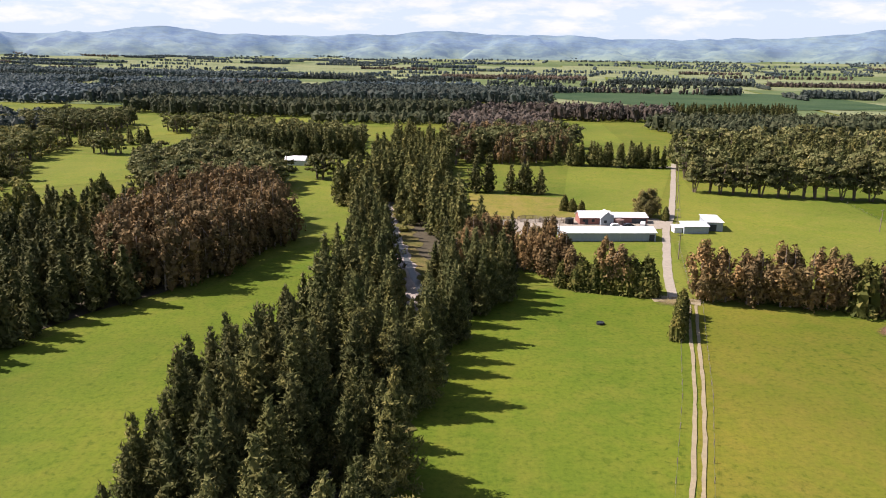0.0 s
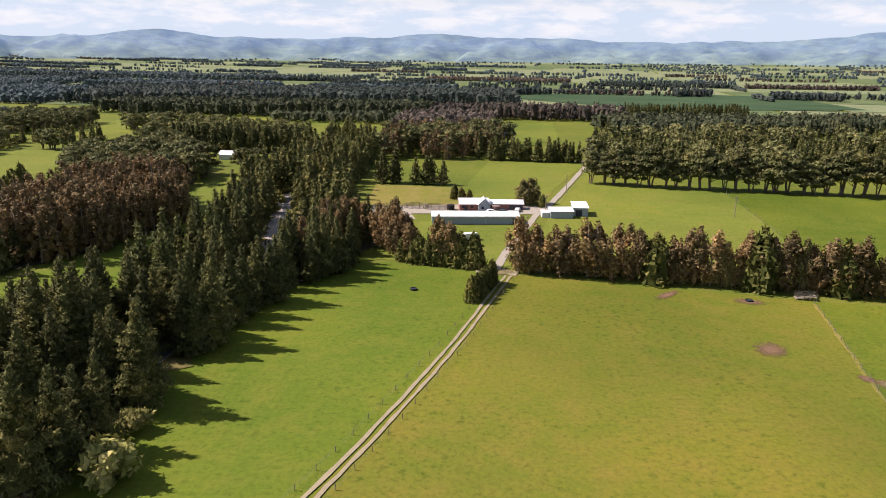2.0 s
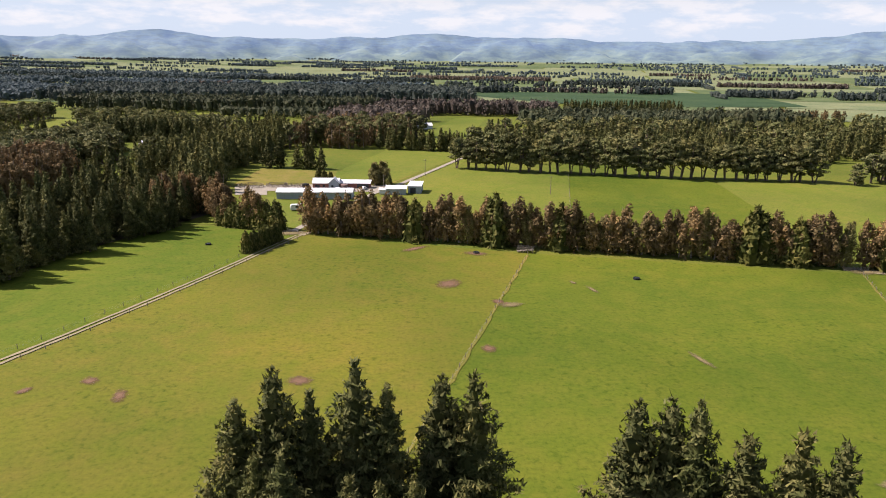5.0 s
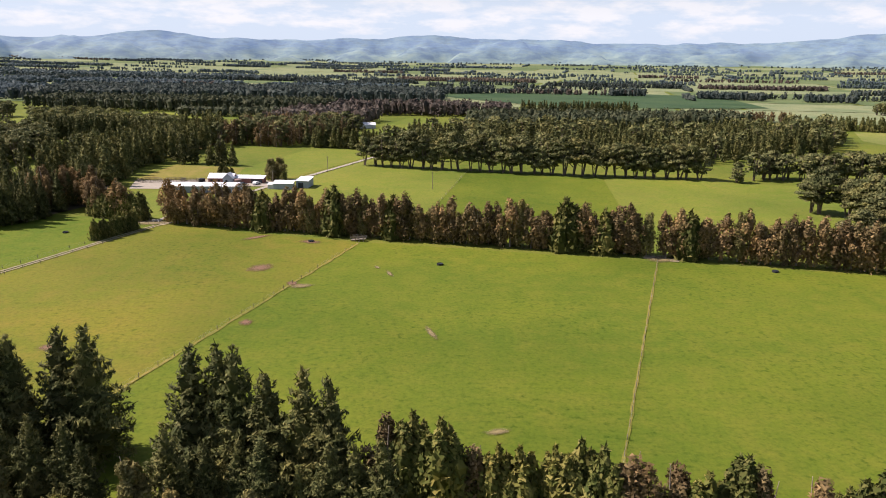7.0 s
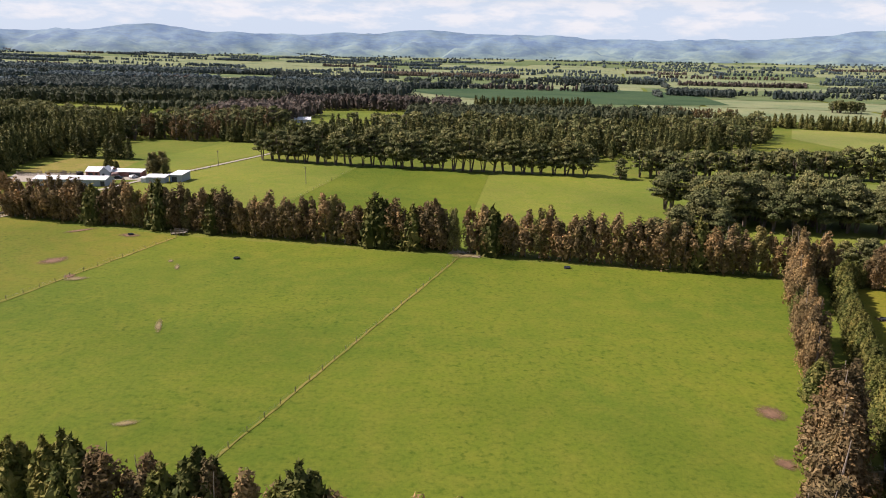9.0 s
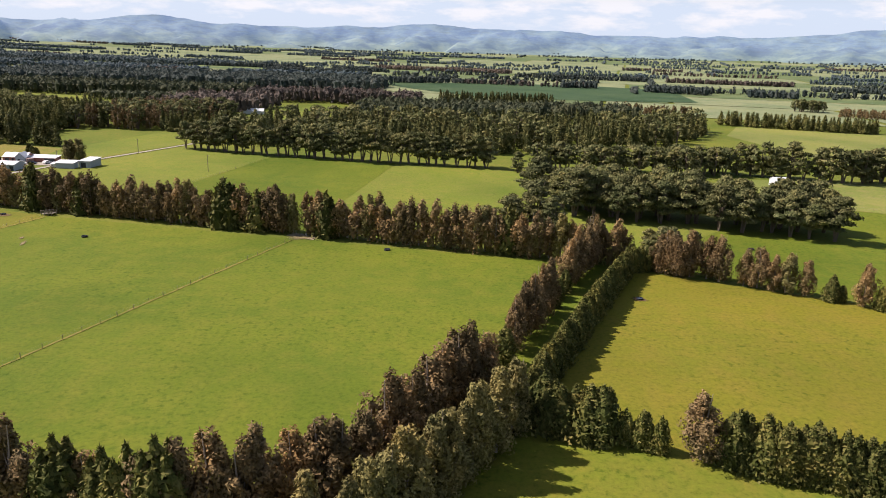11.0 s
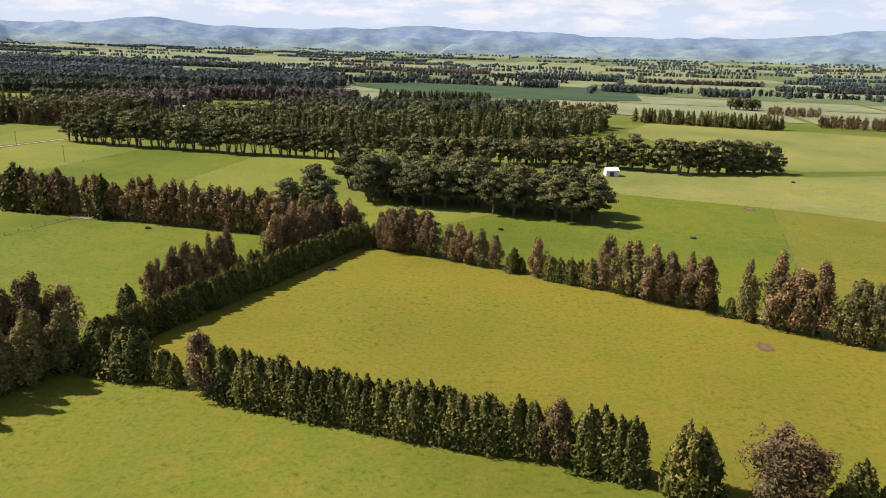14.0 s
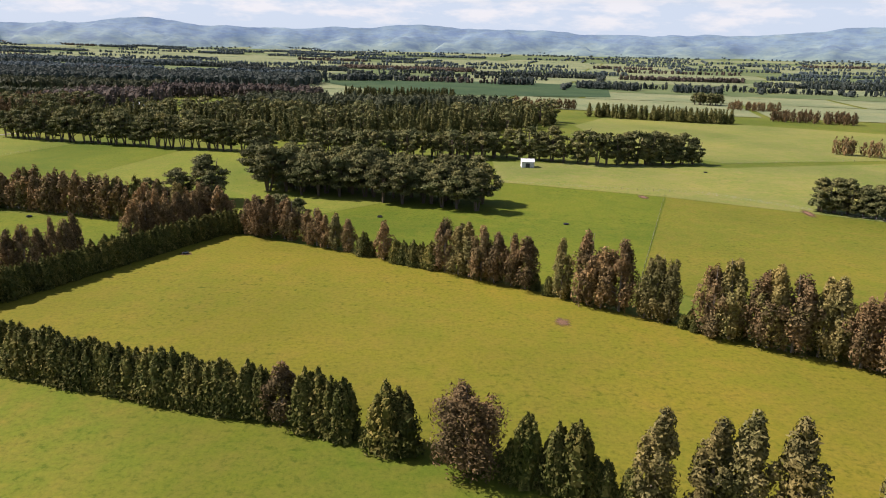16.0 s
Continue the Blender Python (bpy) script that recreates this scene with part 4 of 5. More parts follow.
# ---- far woods: one sheet of small trees each ----
def wood(name, poly, spacing, hs, mat, label, seed, cards=30):
    rng = random.Random(seed)
    nrg = np.random.default_rng(seed)
    s = Soup()
    cs, ds = [], []
    for x, y in scatter(poly, spacing, rng):
        h = rng.uniform(*hs)
        z0 = ground_z(x, y)
        r = spacing * rng.uniform(0.5, 0.75)
        s.blob((x, y, z0 + h * 0.5), (r * 0.62, r * 0.62, h * 0.45), rng, 0.4, 5, 3)
        u = nrg.uniform(0.1, 1, cards)
        a = nrg.uniform(0, 6.28, cards)
        rr = r * np.sqrt(1.06 - u * u)
        cs.append(np.stack([x + rr * np.cos(a), y + rr * np.sin(a), z0 + h * u], 1))
        ds.append(np.stack([np.cos(a) * (1.1 - u), np.sin(a) * (1.1 - u), 0.25 + u], 1))
    if not cs:
        return
    s.leaves(np.concatenate(cs), np.concatenate(ds), hs[1] * (0.15 if cards > 20 else 0.3), hs[1] * (0.11 if cards > 20 else 0.22), nrg, 0.15)
    tagged(new(name, s.mesh(name, mat)), label, "woodland", kind="stuff")


def belt(p, q, width):
    (x0, y0), (x1, y1) = p, q
    L = math.hypot(x1 - x0, y1 - y0)
    nx, ny = -(y1 - y0) / L * width / 2, (x1 - x0) / L * width / 2
    return [(x0 - nx, y0 - ny), (x1 - nx, y1 - ny), (x1 + nx, y1 + ny), (x0 + nx, y0 + ny)]


DARK, BROWN = "dark green wood on the far plain", "brownish wood on the far plain"
wood("far_wood", [(-320, 770), (-256, 735), (32, 705), (60, 730), (40, 800), (-300, 830)], 9, (14, 18), NEAR_WOOD, DARK, 1)
wood("far_wood", [(-420, 900), (180, 940), (190, 1150), (-460, 1200)], 12, (16, 20), FAR_LEAF, DARK, 2)
wood("far_wood", [(60, 690), (137, 697), (255, 689), (260, 740), (150, 760), (50, 760)], 9, (14, 18), FAR_BROWN, BROWN, 3)
wood("far_wood", [(20, 520), (95, 500), (104, 560), (116, 640), (30, 640)], 9, (14, 18), FAR_BROWN, BROWN, 4)
wood_stand("far_trees", belt((278, 765), (415, 775), 28), 6.5, [(PINES_MID, 1)], (12, 15), DARK)
wood("far_wood", belt((270, 1290), (441, 1313), 25), 10, (10, 13), FAR_LEAF, DARK, 6)
wood("far_wood", belt((180, 1240), (270, 1280), 40), 11, (12, 16), FAR_LEAF, DARK, 7)
wood("far_wood", belt((495, 1235), (566, 1245), 35), 10, (12, 18), FAR_LEAF, DARK, 8)
wood("far_wood", belt((640, 1170), (735, 1110), 50), 10, (12, 16), FAR_LEAF, DARK, 9)
wood("far_wood", belt((790, 1090), (860, 1060), 40), 10, (12, 16), FAR_LEAF, DARK, 10)
wood_stand("far_trees", belt((550, 582), (674, 528), 22), 6.0, [(PINES_MID, 1)], (12, 14), DARK)
wood_stand("far_trees", belt((745, 722), (790, 694), 30), 7, [(GUMS_MID, 1)], (8, 11), BROWN)
wood_stand("far_trees", belt((731, 580), (800, 552), 30), 7, [(GUMS_MID, 1)], (9, 12), BROWN)
wood_stand("far_trees", belt((718, 785), (758, 787), 26), 7, [(MACROS_MID, 1)], (12, 16), DARK)
wood_stand("far_trees", belt((470, 690), (550, 660), 18), 7, [(GUMS_MID, 1)], (8, 12), BROWN)
wood("far_wood", [(-700, 560), (-300, 470), (-290, 560), (-330, 640), (-700, 800)], 12, (12, 17), FAR_LEAF, DARK, 16)
wood("far_wood", [(-800, 300), (-330, 330), (-300, 420), (-420, 480), (-800, 500)], 14, (12, 17), FAR_LEAF, DARK, 17)
wood("far_wood", [(203, 490), (480, 580), (470, 640), (205, 630)], 9, (13, 17), NEAR_WOOD, DARK, 18)
wood("far_wood", [(-110, 660), (-20, 645), (40, 640), (30, 690), (-100, 690)], 9, (9, 12), NEAR_WOOD, DARK, 19)


for k, poly in enumerate(([(-720, 1010), (-450, 880), (-420, 1160), (-650, 1290)], [(-640, 1450), (-240, 1390), (-250, 1520), (-660, 1620)], [(-1050, 1330), (-740, 1320), (-720, 1640), (-1080, 1700)], [(-160, 1330), (120, 1370), (110, 1430), (-170, 1400)], [(-900, 820), (-560, 760), (-600, 900), (-900, 980)], [(-1300, 2050), (-300, 1900), (-320, 2020), (-1300, 2220)])):
    wood("far_wood", poly, 13, (11, 17), FAR_HAZED, DARK, 40 + k, 12)
# cloud shadow on the far plain, painted as a darker green field
paddock([(130, 1255), (540, 1350), (705, 1240), (640, 900), (480, 870), (330, 890), (230, 1050)], G_CLOUD_SHADE, "far green field darkened as if under cloud shadow", 0.8)


def far_country():
    """Patchwork of fields with shelter belts, from the near woods to the foot of the hills."""
    rng = random.Random(77)
    c, s = math.cos(-0.24), math.sin(-0.24)
    k = 0
    v = 760.0
    while v < 4700:
        dv = rng.uniform(110, 200) * (1 + v / 3500)
        u = -3600.0
        while u < 3600:
            du = rng.uniform(160, 330) * (1 + v / 4500)
            x, y = u * c - v * s, u * s + v * c
            if abs(x - 210) < 0.78 * y + 350 and math.hypot(x - MID[0], y - MID[1]) < 4560:
                pts = [(u + 4, v + 4), (u + du - 4, v + 4), (u + du - 4, v + dv - 4), (u + 4, v + dv - 4)]
                pts = [(a * c - b * s, a * s + b * c) for a, b in pts]
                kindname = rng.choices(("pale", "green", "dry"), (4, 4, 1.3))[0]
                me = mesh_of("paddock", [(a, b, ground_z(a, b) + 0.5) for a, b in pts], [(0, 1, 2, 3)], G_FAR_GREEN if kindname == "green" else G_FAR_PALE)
                tagged(new("paddock", me), "green far paddock between shelter belts" if kindname == "green" else "pale far paddock between shelter belts", "field", kind="structure")
                if v > 1150:
                    left = x < 120 + 0.02 * y
                    if rng.random() < (0.95 if left or v > 3000 else 0.78):
                        p, q = pts[3], pts[2]
                        f0 = rng.uniform(0, 0.18)
                        f1 = rng.uniform(0.7, 1.0)
                        p, q = (tuple(p[i] + (q[i] - p[i]) * f for i in (0, 1)) for f in (f0, f1))
                        k += 1
                        sp = 8 if v < 1900 else 11 if v < 3000 else 16
                        wood("far_wood", belt(p, q, rng.choice((10, 14, 30 if left else 18, 70 if left else 30))), sp, (8.5, 14.5), FAR_BROWN if rng.random() < 0.15 else FAR_HAZED if v > 1700 else FAR_LEAF, DARK if k % 5 else BROWN, 100 + k, 7 if v < 1900 else 3)
                    if rng.random() < 0.4:
                        p, q = pts[1], pts[2]
                        wood("far_wood", belt(p, q, 10), 9 if v < 1900 else 13, (7, 12), FAR_HAZED if v > 1700 else FAR_LEAF, DARK, 700 + k, 4)
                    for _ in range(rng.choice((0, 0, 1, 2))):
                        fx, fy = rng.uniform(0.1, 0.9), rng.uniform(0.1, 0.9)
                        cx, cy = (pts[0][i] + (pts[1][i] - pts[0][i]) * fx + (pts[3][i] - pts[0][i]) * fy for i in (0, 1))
                        wood("far_wood", belt((cx, cy), (cx + rng.uniform(14, 40), cy - 5), rng.uniform(8, 22)), 9 if v < 2500 else 13, (7, 13), FAR_HAZED if v > 1700 else FAR_LEAF, DARK, 2000 + k, 4)
            u += du
        v += dv

far_country()

# ---- hills ----
def build_hills():
    m, n, l, b = base_mat("hill_haze", 0.95)
    co = n.new("ShaderNodeTexCoord").outputs["Object"]
    f = noise_node(n, l, co, 0.008, 7, 0.66, (1, 1, 2.5))
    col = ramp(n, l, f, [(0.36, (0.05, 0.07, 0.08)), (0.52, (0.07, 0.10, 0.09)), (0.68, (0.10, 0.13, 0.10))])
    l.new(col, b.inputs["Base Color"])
    # haze over the hills is put into emission, so they glow faintly blue
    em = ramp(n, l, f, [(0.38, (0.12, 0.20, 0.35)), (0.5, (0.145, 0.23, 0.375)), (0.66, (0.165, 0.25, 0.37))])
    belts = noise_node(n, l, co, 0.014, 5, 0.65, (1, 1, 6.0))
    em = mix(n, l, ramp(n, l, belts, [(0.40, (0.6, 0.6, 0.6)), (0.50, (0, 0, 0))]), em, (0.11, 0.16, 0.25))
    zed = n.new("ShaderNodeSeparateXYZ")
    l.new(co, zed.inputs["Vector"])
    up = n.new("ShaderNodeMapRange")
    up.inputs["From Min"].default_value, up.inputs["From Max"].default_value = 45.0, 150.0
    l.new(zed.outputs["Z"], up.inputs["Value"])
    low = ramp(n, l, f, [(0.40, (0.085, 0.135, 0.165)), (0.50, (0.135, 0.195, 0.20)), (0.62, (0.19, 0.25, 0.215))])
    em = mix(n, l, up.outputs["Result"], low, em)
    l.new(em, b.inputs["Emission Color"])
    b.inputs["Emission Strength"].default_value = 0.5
    skyline = {-40: 1.2, -32: 1.35, -28: 1.3, -21.5: 2.0, -17: 1.5, -10: 1.5, -5: 1.7, -0.6: 2.05, 3: 1.8, 8: 1.75, 14: 1.5, 18: 1.4, 23: 1.6, 27: 1.65, 32: 2.2, 40: 1.8}
    keys = sorted(skyline)
    vs, fs = [], []
    na, nr = 900, 14
    for i in range(na):
        a = 360.0 * i / na - 180
        if a <= keys[0] or a >= keys[-1]:
            e = 1.5
        else:
            j = max(q for q in range(len(keys)) if keys[q] <= a)
            j = min(j, len(keys) - 2)
            t = (a - keys[j]) / (keys[j + 1] - keys[j])
            t = t * t * (3 - 2 * t)
            e = skyline[keys[j]] * (1 - t) + skyline[keys[j + 1]] * t
        e += 0.11 * noise.noise(Vector((a * 0.45, 3.1, 0))) + 0.07 * noise.noise(Vector((a * 1.3, 7.7, 0)))
        top = 60 + 4700 * math.tan(radians(e))
        for r in range(nr):
            u = r / (nr - 1)
            rad = 4250 + 480 * u
            x, y = MID[0] + rad * math.sin(radians(a)), MID[1] + rad * math.cos(radians(a))
            z0 = 40.0
            rough = noise.fractal(Vector((x * 0.004, y * 0.004, 0.3)), 1.0, 2.0, 5)
            z = z0 + (top - z0) * u ** 1.25 + rough * 80 * (0.35 + 0.65 * math.sin(math.pi * min(1, u * 1.02))) * (0.3 if r == nr - 1 else 1.0)
            if r == 0:
                z = 20.0
            vs.append((x, y, z))
    for i in range(na):
        for r in range(nr - 1):
            p, q = i * nr + r, ((i + 1) % na) * nr + r
            fs.append((p, p + 1, q + 1, q))
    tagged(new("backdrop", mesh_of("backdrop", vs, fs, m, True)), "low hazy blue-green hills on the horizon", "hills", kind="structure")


build_hills()

# ---- farm buildings ----
WHITE_ROOF = plain_mat("white_roof_iron", (0.60, 0.61, 0.62), 0.5, 0.08, 0.6)
GREY_IRON = plain_mat("grey_wall_iron", (0.30, 0.34, 0.38), 0.55, 0.12, 0.5, 0.0, (6, 6, 0.4))
PALE_IRON = plain_mat("pale_wall_iron", (0.58, 0.60, 0.60), 0.5, 0.1, 0.5)
RED_WALL = plain_mat("red_painted_wall", (0.27, 0.12, 0.095), 0.75, 0.2, 0.8)
DARK_OPENING = plain_mat("dark_door", (0.05, 0.055, 0.06), 0.7, 0.2, 1)
TANK_GREEN = plain_mat("tank_brown", (0.20, 0.13, 0.11), 0.6, 0.15, 1)
CONCRETE = plain_mat("concrete", (0.38, 0.36, 0.33), 0.9, 0.2, 2)
RUBBER = plain_mat("rubber", (0.02, 0.02, 0.02), 0.8, 0.2, 4)
GLASS = plain_mat("dark_glass", (0.03, 0.04, 0.05), 0.1, 0.1, 2)
CAR_BLACK = plain_mat("black_car_paint", (0.02, 0.022, 0.03), 0.25, 0.1, 1)
CAR_WHITE = plain_mat("white_car_paint", (0.7, 0.7, 0.7), 0.3, 0.05, 1)


def part(name, soup, material, parent, label=""):
    o = new(name, soup.mesh(name, material))
    o.parent = parent
    return tagged(o, label) if label else o


def box_part(name, c, size, mat, parent, label=""):
    s = Soup()
    s.box(c, size)
    return part(name, s, mat, parent, label)


def thing(name, x, y, turn=0.0, z=0.0):
    e = new(name)
    e.matrix_world = pose(x, y, z, 0, 0, turn)
    return e


def shed(name, x, y, w, d, h, rise, turn, wall, label, mono=False, doors=(), roof=None):
    """Walls of sheet iron, a thin overhanging roof with its ridge along the length, and doors in the front."""
    e = thing(name, x, y, turn)
    t = 0.12
    hb = h + (rise if mono else 0)
    box_part("front_wall", (w / 2, t / 2, h / 2), (w, t, h), wall, e)
    box_part("back_wall", (w / 2, d - t / 2, hb / 2), (w, t, hb), wall, e)
    for nm, wx in (("end_wall", t / 2), ("end_wall", w - t / 2)):
        s = Soup()
        prof = [(t, 0), (d - t, 0), (d - t, hb), (t, h)] if mono else [(t, 0), (d - t, 0), (d - t, h), (d / 2, h + rise), (t, h)]
        n = len(prof)
        vs = [(wx - t / 2, a, b) for a, b in prof] + [(wx + t / 2, a, b) for a, b in prof]
        s.add(vs, [tuple(range(n))[::-1], tuple(range(n, 2 * n))] + [(i, (i + 1) % n, n + (i + 1) % n, n + i) for i in range(n)])
        part(nm, s, wall, e)
    o, th = 0.35, 0.1
    slopes = [((-o, h), (d + o, hb))] if mono else [((-o, h - o * rise / d * 2), (d / 2, h + rise)), ((d / 2, h + rise), (d + o, h - o * rise / d * 2))]
    for (y0, z0), (y1, z1) in slopes:
        s = Soup()
        vs = [(-o, y0, z0 + 0.02), (w + o, y0, z0 + 0.02), (w + o, y1, z1 + 0.02), (-o, y1, z1 + 0.02)]
        vs += [(a, b, c + th) for a, b, c in vs]
        s.add(vs, [(0, 3, 2, 1), (4, 5, 6, 7), (0, 1, 5, 4), (1, 2, 6, 5), (2, 3, 7, 6), (3, 0, 4, 7)])
        part("roof", s, roof or WHITE_ROOF, e, "white sheet-iron roof")
    for x0, dw, dh in doors:
        box_part("door", (x0 + dw / 2, -0.03, dh / 2), (dw, 0.06, dh), DARK_OPENING, e, "dark open doorway")
    return tagged(e, label, "shed", "farm buildings")


long_shed = shed("long_shed", 48.2, 227.0, 32.5, 9.0, 3.2, 1.0, 0.4, GREY_IRON, "long grey iron shed with a white roof on grass", doors=((30.2, 1.8, 2.4),))
for k in range(1, 13):
    box_part("wall_rib", (k * 2.5, -0.03, 1.55), (0.09, 0.05, 3.1), GREY_IRON if k != 8 else PALE_IRON, long_shed)
box_part("gutter", (16.25, -0.45, 3.02), (33.1, 0.14, 0.12), PALE_IRON, long_shed)
house = shed("house", 59.8, 252.0, 12.0, 7.5, 2.8, 1.8, 0.4, RED_WALL, "low red farm building with a white gabled roof", doors=((2.0, 1.2, 2.1),))
s = Soup()
s.add([(7.6, -1.8, 0), (12.4, -1.8, 0), (12.4, -1.8, 3.0), (10.0, -1.8, 5.2), (7.6, -1.8, 3.0), (7.6, 0.1, 0), (12.4, 0.1, 0), (12.4, 0.1, 3.0), (10.0, 0.1, 5.2), (7.6, 0.1, 3.0)],
      [(0, 1, 2, 3, 4), (9, 8, 7, 6, 5), (0, 5, 6, 1), (1, 6, 7, 2), (4, 9, 5, 0)])
part("gable", s, GREY_IRON, house, "grey boarded front gable")
for sx in (-1, 1):
    s = Soup()
    vs = [(10, -2.2, 5.32), (10, 3.6, 5.32), (10 + sx * 2.8, 3.6, 2.75), (10 + sx * 2.8, -2.2, 2.75)]
    vs += [(a, b, c + 0.1) for a, b, c in vs]
    s.add(vs, [(0, 1, 2, 3), (7, 6, 5, 4), (0, 3, 7, 4), (3, 2, 6, 7), (2, 1, 5, 6), (1, 0, 4, 5)])
    part("gable_roof", s, WHITE_ROOF, house, "white sheet-iron roof")
for wx in (1.0, 4.5, 8.7):
    box_part("window", (wx + 0.6, -0.02 if wx < 6 else -1.83, 1.6), (1.1, 0.06, 1.0), GLASS, house, "dark window pane")
wing = shed("farm_shed", 72.2, 254.0, 14.0, 5.0, 2.4, 0.9, -2.0, RED_WALL, "low red shed with a pale iron roof", True, ((8.0, 5.5, 2.1),))
shed("farm_shed", 94.6, 238.0, 9.0, 5.0, 2.7, 0.8, 0.5, GREY_IRON, "small grey iron shed with a white roof", True)
shed("farm_shed", 91.6, 239.4, 2.8, 3.2, 2.0, 0.4, 0.5, PALE_IRON, "small pale lean-to beside the road", True)
shed("farm_shed", 104.4, 242.0, 5.8, 9.5, 3.4, 0.7, -6.0, GREY_IRON, "taller grey iron shed with a white roof", True, ((1.0, 2.5, 2.6),))
shed("field_shed", 454.8, 246.0, 6.6, 6.0, 3.2, 1.2, 2.0, PALE_IRON, "lone white shed in an open paddock", False, ((2.0, 2.2, 2.4),))
shed("far_house", 100.0, 545.0, 18.0, 9.0, 3.0, 2.0, 10.0, PALE_IRON, "pale farm house among far trees")
shed("far_house", -78.0, 398.0, 12.0, 8.0, 3.0, 2.0, -8.0, PALE_IRON, "pale farm house among far trees")


def tank(x, y, r, h, mat, label):
    e = thing("water_tank", x, y)
    s = Soup()
    s.tube([(0, 0, 0), (0, 0, h * 0.5), (0, 0, h)], [r, r * 1.01, r], 20)
    part("body", s, mat, e)
    s = Soup()
    s.tube([(0, 0, h), (0, 0, h + 0.25), (0, 0, h + 0.4)], [r * 1.03, r * 0.5, r * 0.15], 20)
    part("lid", s, mat, e)
    tagged(e, label, "tank", "water tanks")


tank(74.6, 250.6, 1.7, 2.4, TANK_GREEN, "round brown water tank beside the house")
tank(56.2, 253.5, 1.6, 2.2, RUBBER, "round dark water tank beside the house")


def car(x, y, turn, paint, label):
    """Station car: lower body, cabin with windows, wheels."""
    e = thing("car", x, y, turn, 0.1)
    s = Soup()
    prof = [(-2.1, 0.35), (2.15, 0.35), (2.2, 0.75), (1.2, 0.98), (0.6, 1.5), (-1.5, 1.55), (-2.1, 1.0)]
    n = len(prof)
    vs = [(a, -0.85, b) for a, b in prof] + [(a, 0.85, b) for a, b in prof]
    s.add(vs, [tuple(range(n)), tuple(range(n, 2 * n))[::-1]] + [(i + n, (i + 1) % n + n, (i + 1) % n, i) for i in range(n)])
    part("body", s, paint, e)
    for sy in (-0.86, 0.86):
        box_part("side_window", (-0.45, sy, 1.25), (1.7, 0.04, 0.36), GLASS, e)
    for wx in (-1.35, 1.35):
        for wy in (-0.8, 0.8):
            s = Soup()
            s.tube([(wx, wy - 0.1, 0.33), (wx, wy + 0.1, 0.33)], [0.33, 0.33], 12)
            part("wheel", s, RUBBER, e)
    tagged(e, label, "car", "parked cars")


car(77.5, 247.6, 5, CAR_BLACK, "black car parked in the gravel yard")
car(83.5, 250.5, 70, CAR_WHITE, "white car parked in the gravel yard")
car(72.5, 247.0, 0, CAR_WHITE, "white car parked in the gravel yard")


def caravan(x, y, turn):
    e = thing("caravan", x, y, turn)
    s = Soup()
    prof = [(-2.4, 0.5), (2.4, 0.5), (2.6, 1.2), (2.3, 2.4), (1.9, 2.6), (-1.9, 2.6), (-2.4, 2.3), (-2.6, 1.2)]
    n = len(prof)
    s.add([(a, -1.05, b) for a, b in prof] + [(a, 1.05, b) for a, b in prof], [tuple(range(n)), tuple(range(n, 2 * n))[::-1]] + [(i + n, (i + 1) % n + n, (i + 1) % n, i) for i in range(n)])
    part("body", s, CAR_WHITE, e)
    box_part("window", (0.2, -1.07, 1.7), (1.6, 0.05, 0.6), GLASS, e)
    for wy in (-0.9, 0.9):
        s = Soup()
        s.tube([(0, wy - 0.1, 0.33), (0, wy + 0.1, 0.33)], [0.33, 0.33], 12)
        part("wheel", s, RUBBER, e)
    tagged(e, "white caravan parked on grass by the trees", "caravan")


caravan(61.0, 204.0, 15)

# ---- fences ----

def fence(pts, spacing, label, height=1.15, wires=4, thick=0.14, rails=False):
    e = new("fence")
    s_wire = Soup()
    post = Soup()
    post.tube([(0, 0, -0.2), (0, 0, height * 0.6), (0, 0, height), (0, 0, height + 0.05)], [thick / 2, thick / 2, thick / 2, thick / 4], 6)
    me = post.mesh("post", POST)
    rng = random.Random(int(pts[0][0] * 7 + pts[0][1]))
    for (x0, y0), (x1, y1) in zip(pts, pts[1:]):
        L = math.hypot(x1 - x0, y1 - y0)
        n = max(1, int(L / spacing))
        for i in range(n):
            u = i / n
            o = new("post", me)
            o.parent = e
            o.matrix_local = pose(x0 + (x1 - x0) * u, y0 + (y1 - y0) * u, 0, rng.uniform(-3, 3), rng.uniform(-3, 3), 0)
        for w in range(wires):
            z = height * (0.25 + 0.7 * w / max(1, wires - 1))
            if rails:
                plank = Soup()
                plank.box(((x0 + x1) / 2, (y0 + y1) / 2, z), (L, 0.05, 0.16), math.atan2(y1 - y0, x1 - x0))
                part("rail", plank, POST, e)
            else:
                s_wire.tube([(x0, y0, z), (x1, y1, z)], [0.006, 0.006], 3)
    if not rails:
        part("wire", s_wire, WIRE, e)
    tagged(e, label, "fence", "farm fences")
    return e


fence([(x - 3.2, y) for x, y in TRACK[:-1]], 5.0, "post and wire fence beside the farm track")
fence([(x + 2.6, y) for x, y in TRACK[:-1]], 5.0, "post and wire fence beside the farm track")
fence([(144.5, 139), (115, 42), (107, 15)], 5.0, "post and wire fence across green pasture")
fence([(238.5, 119), (199.2, 10), (194, -6)], 5.0, "post and wire fence across green pasture")
fence([(102, 262), (147, 388)], 6.0, "post and wire fence beside the gravel road")
fence([(72, 172), (88, 226)], 5.0, "post and wire fence beside the gravel road")
fence([(160, 147), (189, 300)], 8.0, "post and wire fence across green pasture")
fence([(440, 200), (530, 184), (583, 137), (640, 104)], 7.0, "post and wire fence across the open plain")
fence([(511, 176), (470, 55)], 7.0, "post and wire fence across the open plain")
fence([(447, 240), (576, 277), (700, 312)], 8.0, "post and wire fence across the open plain")
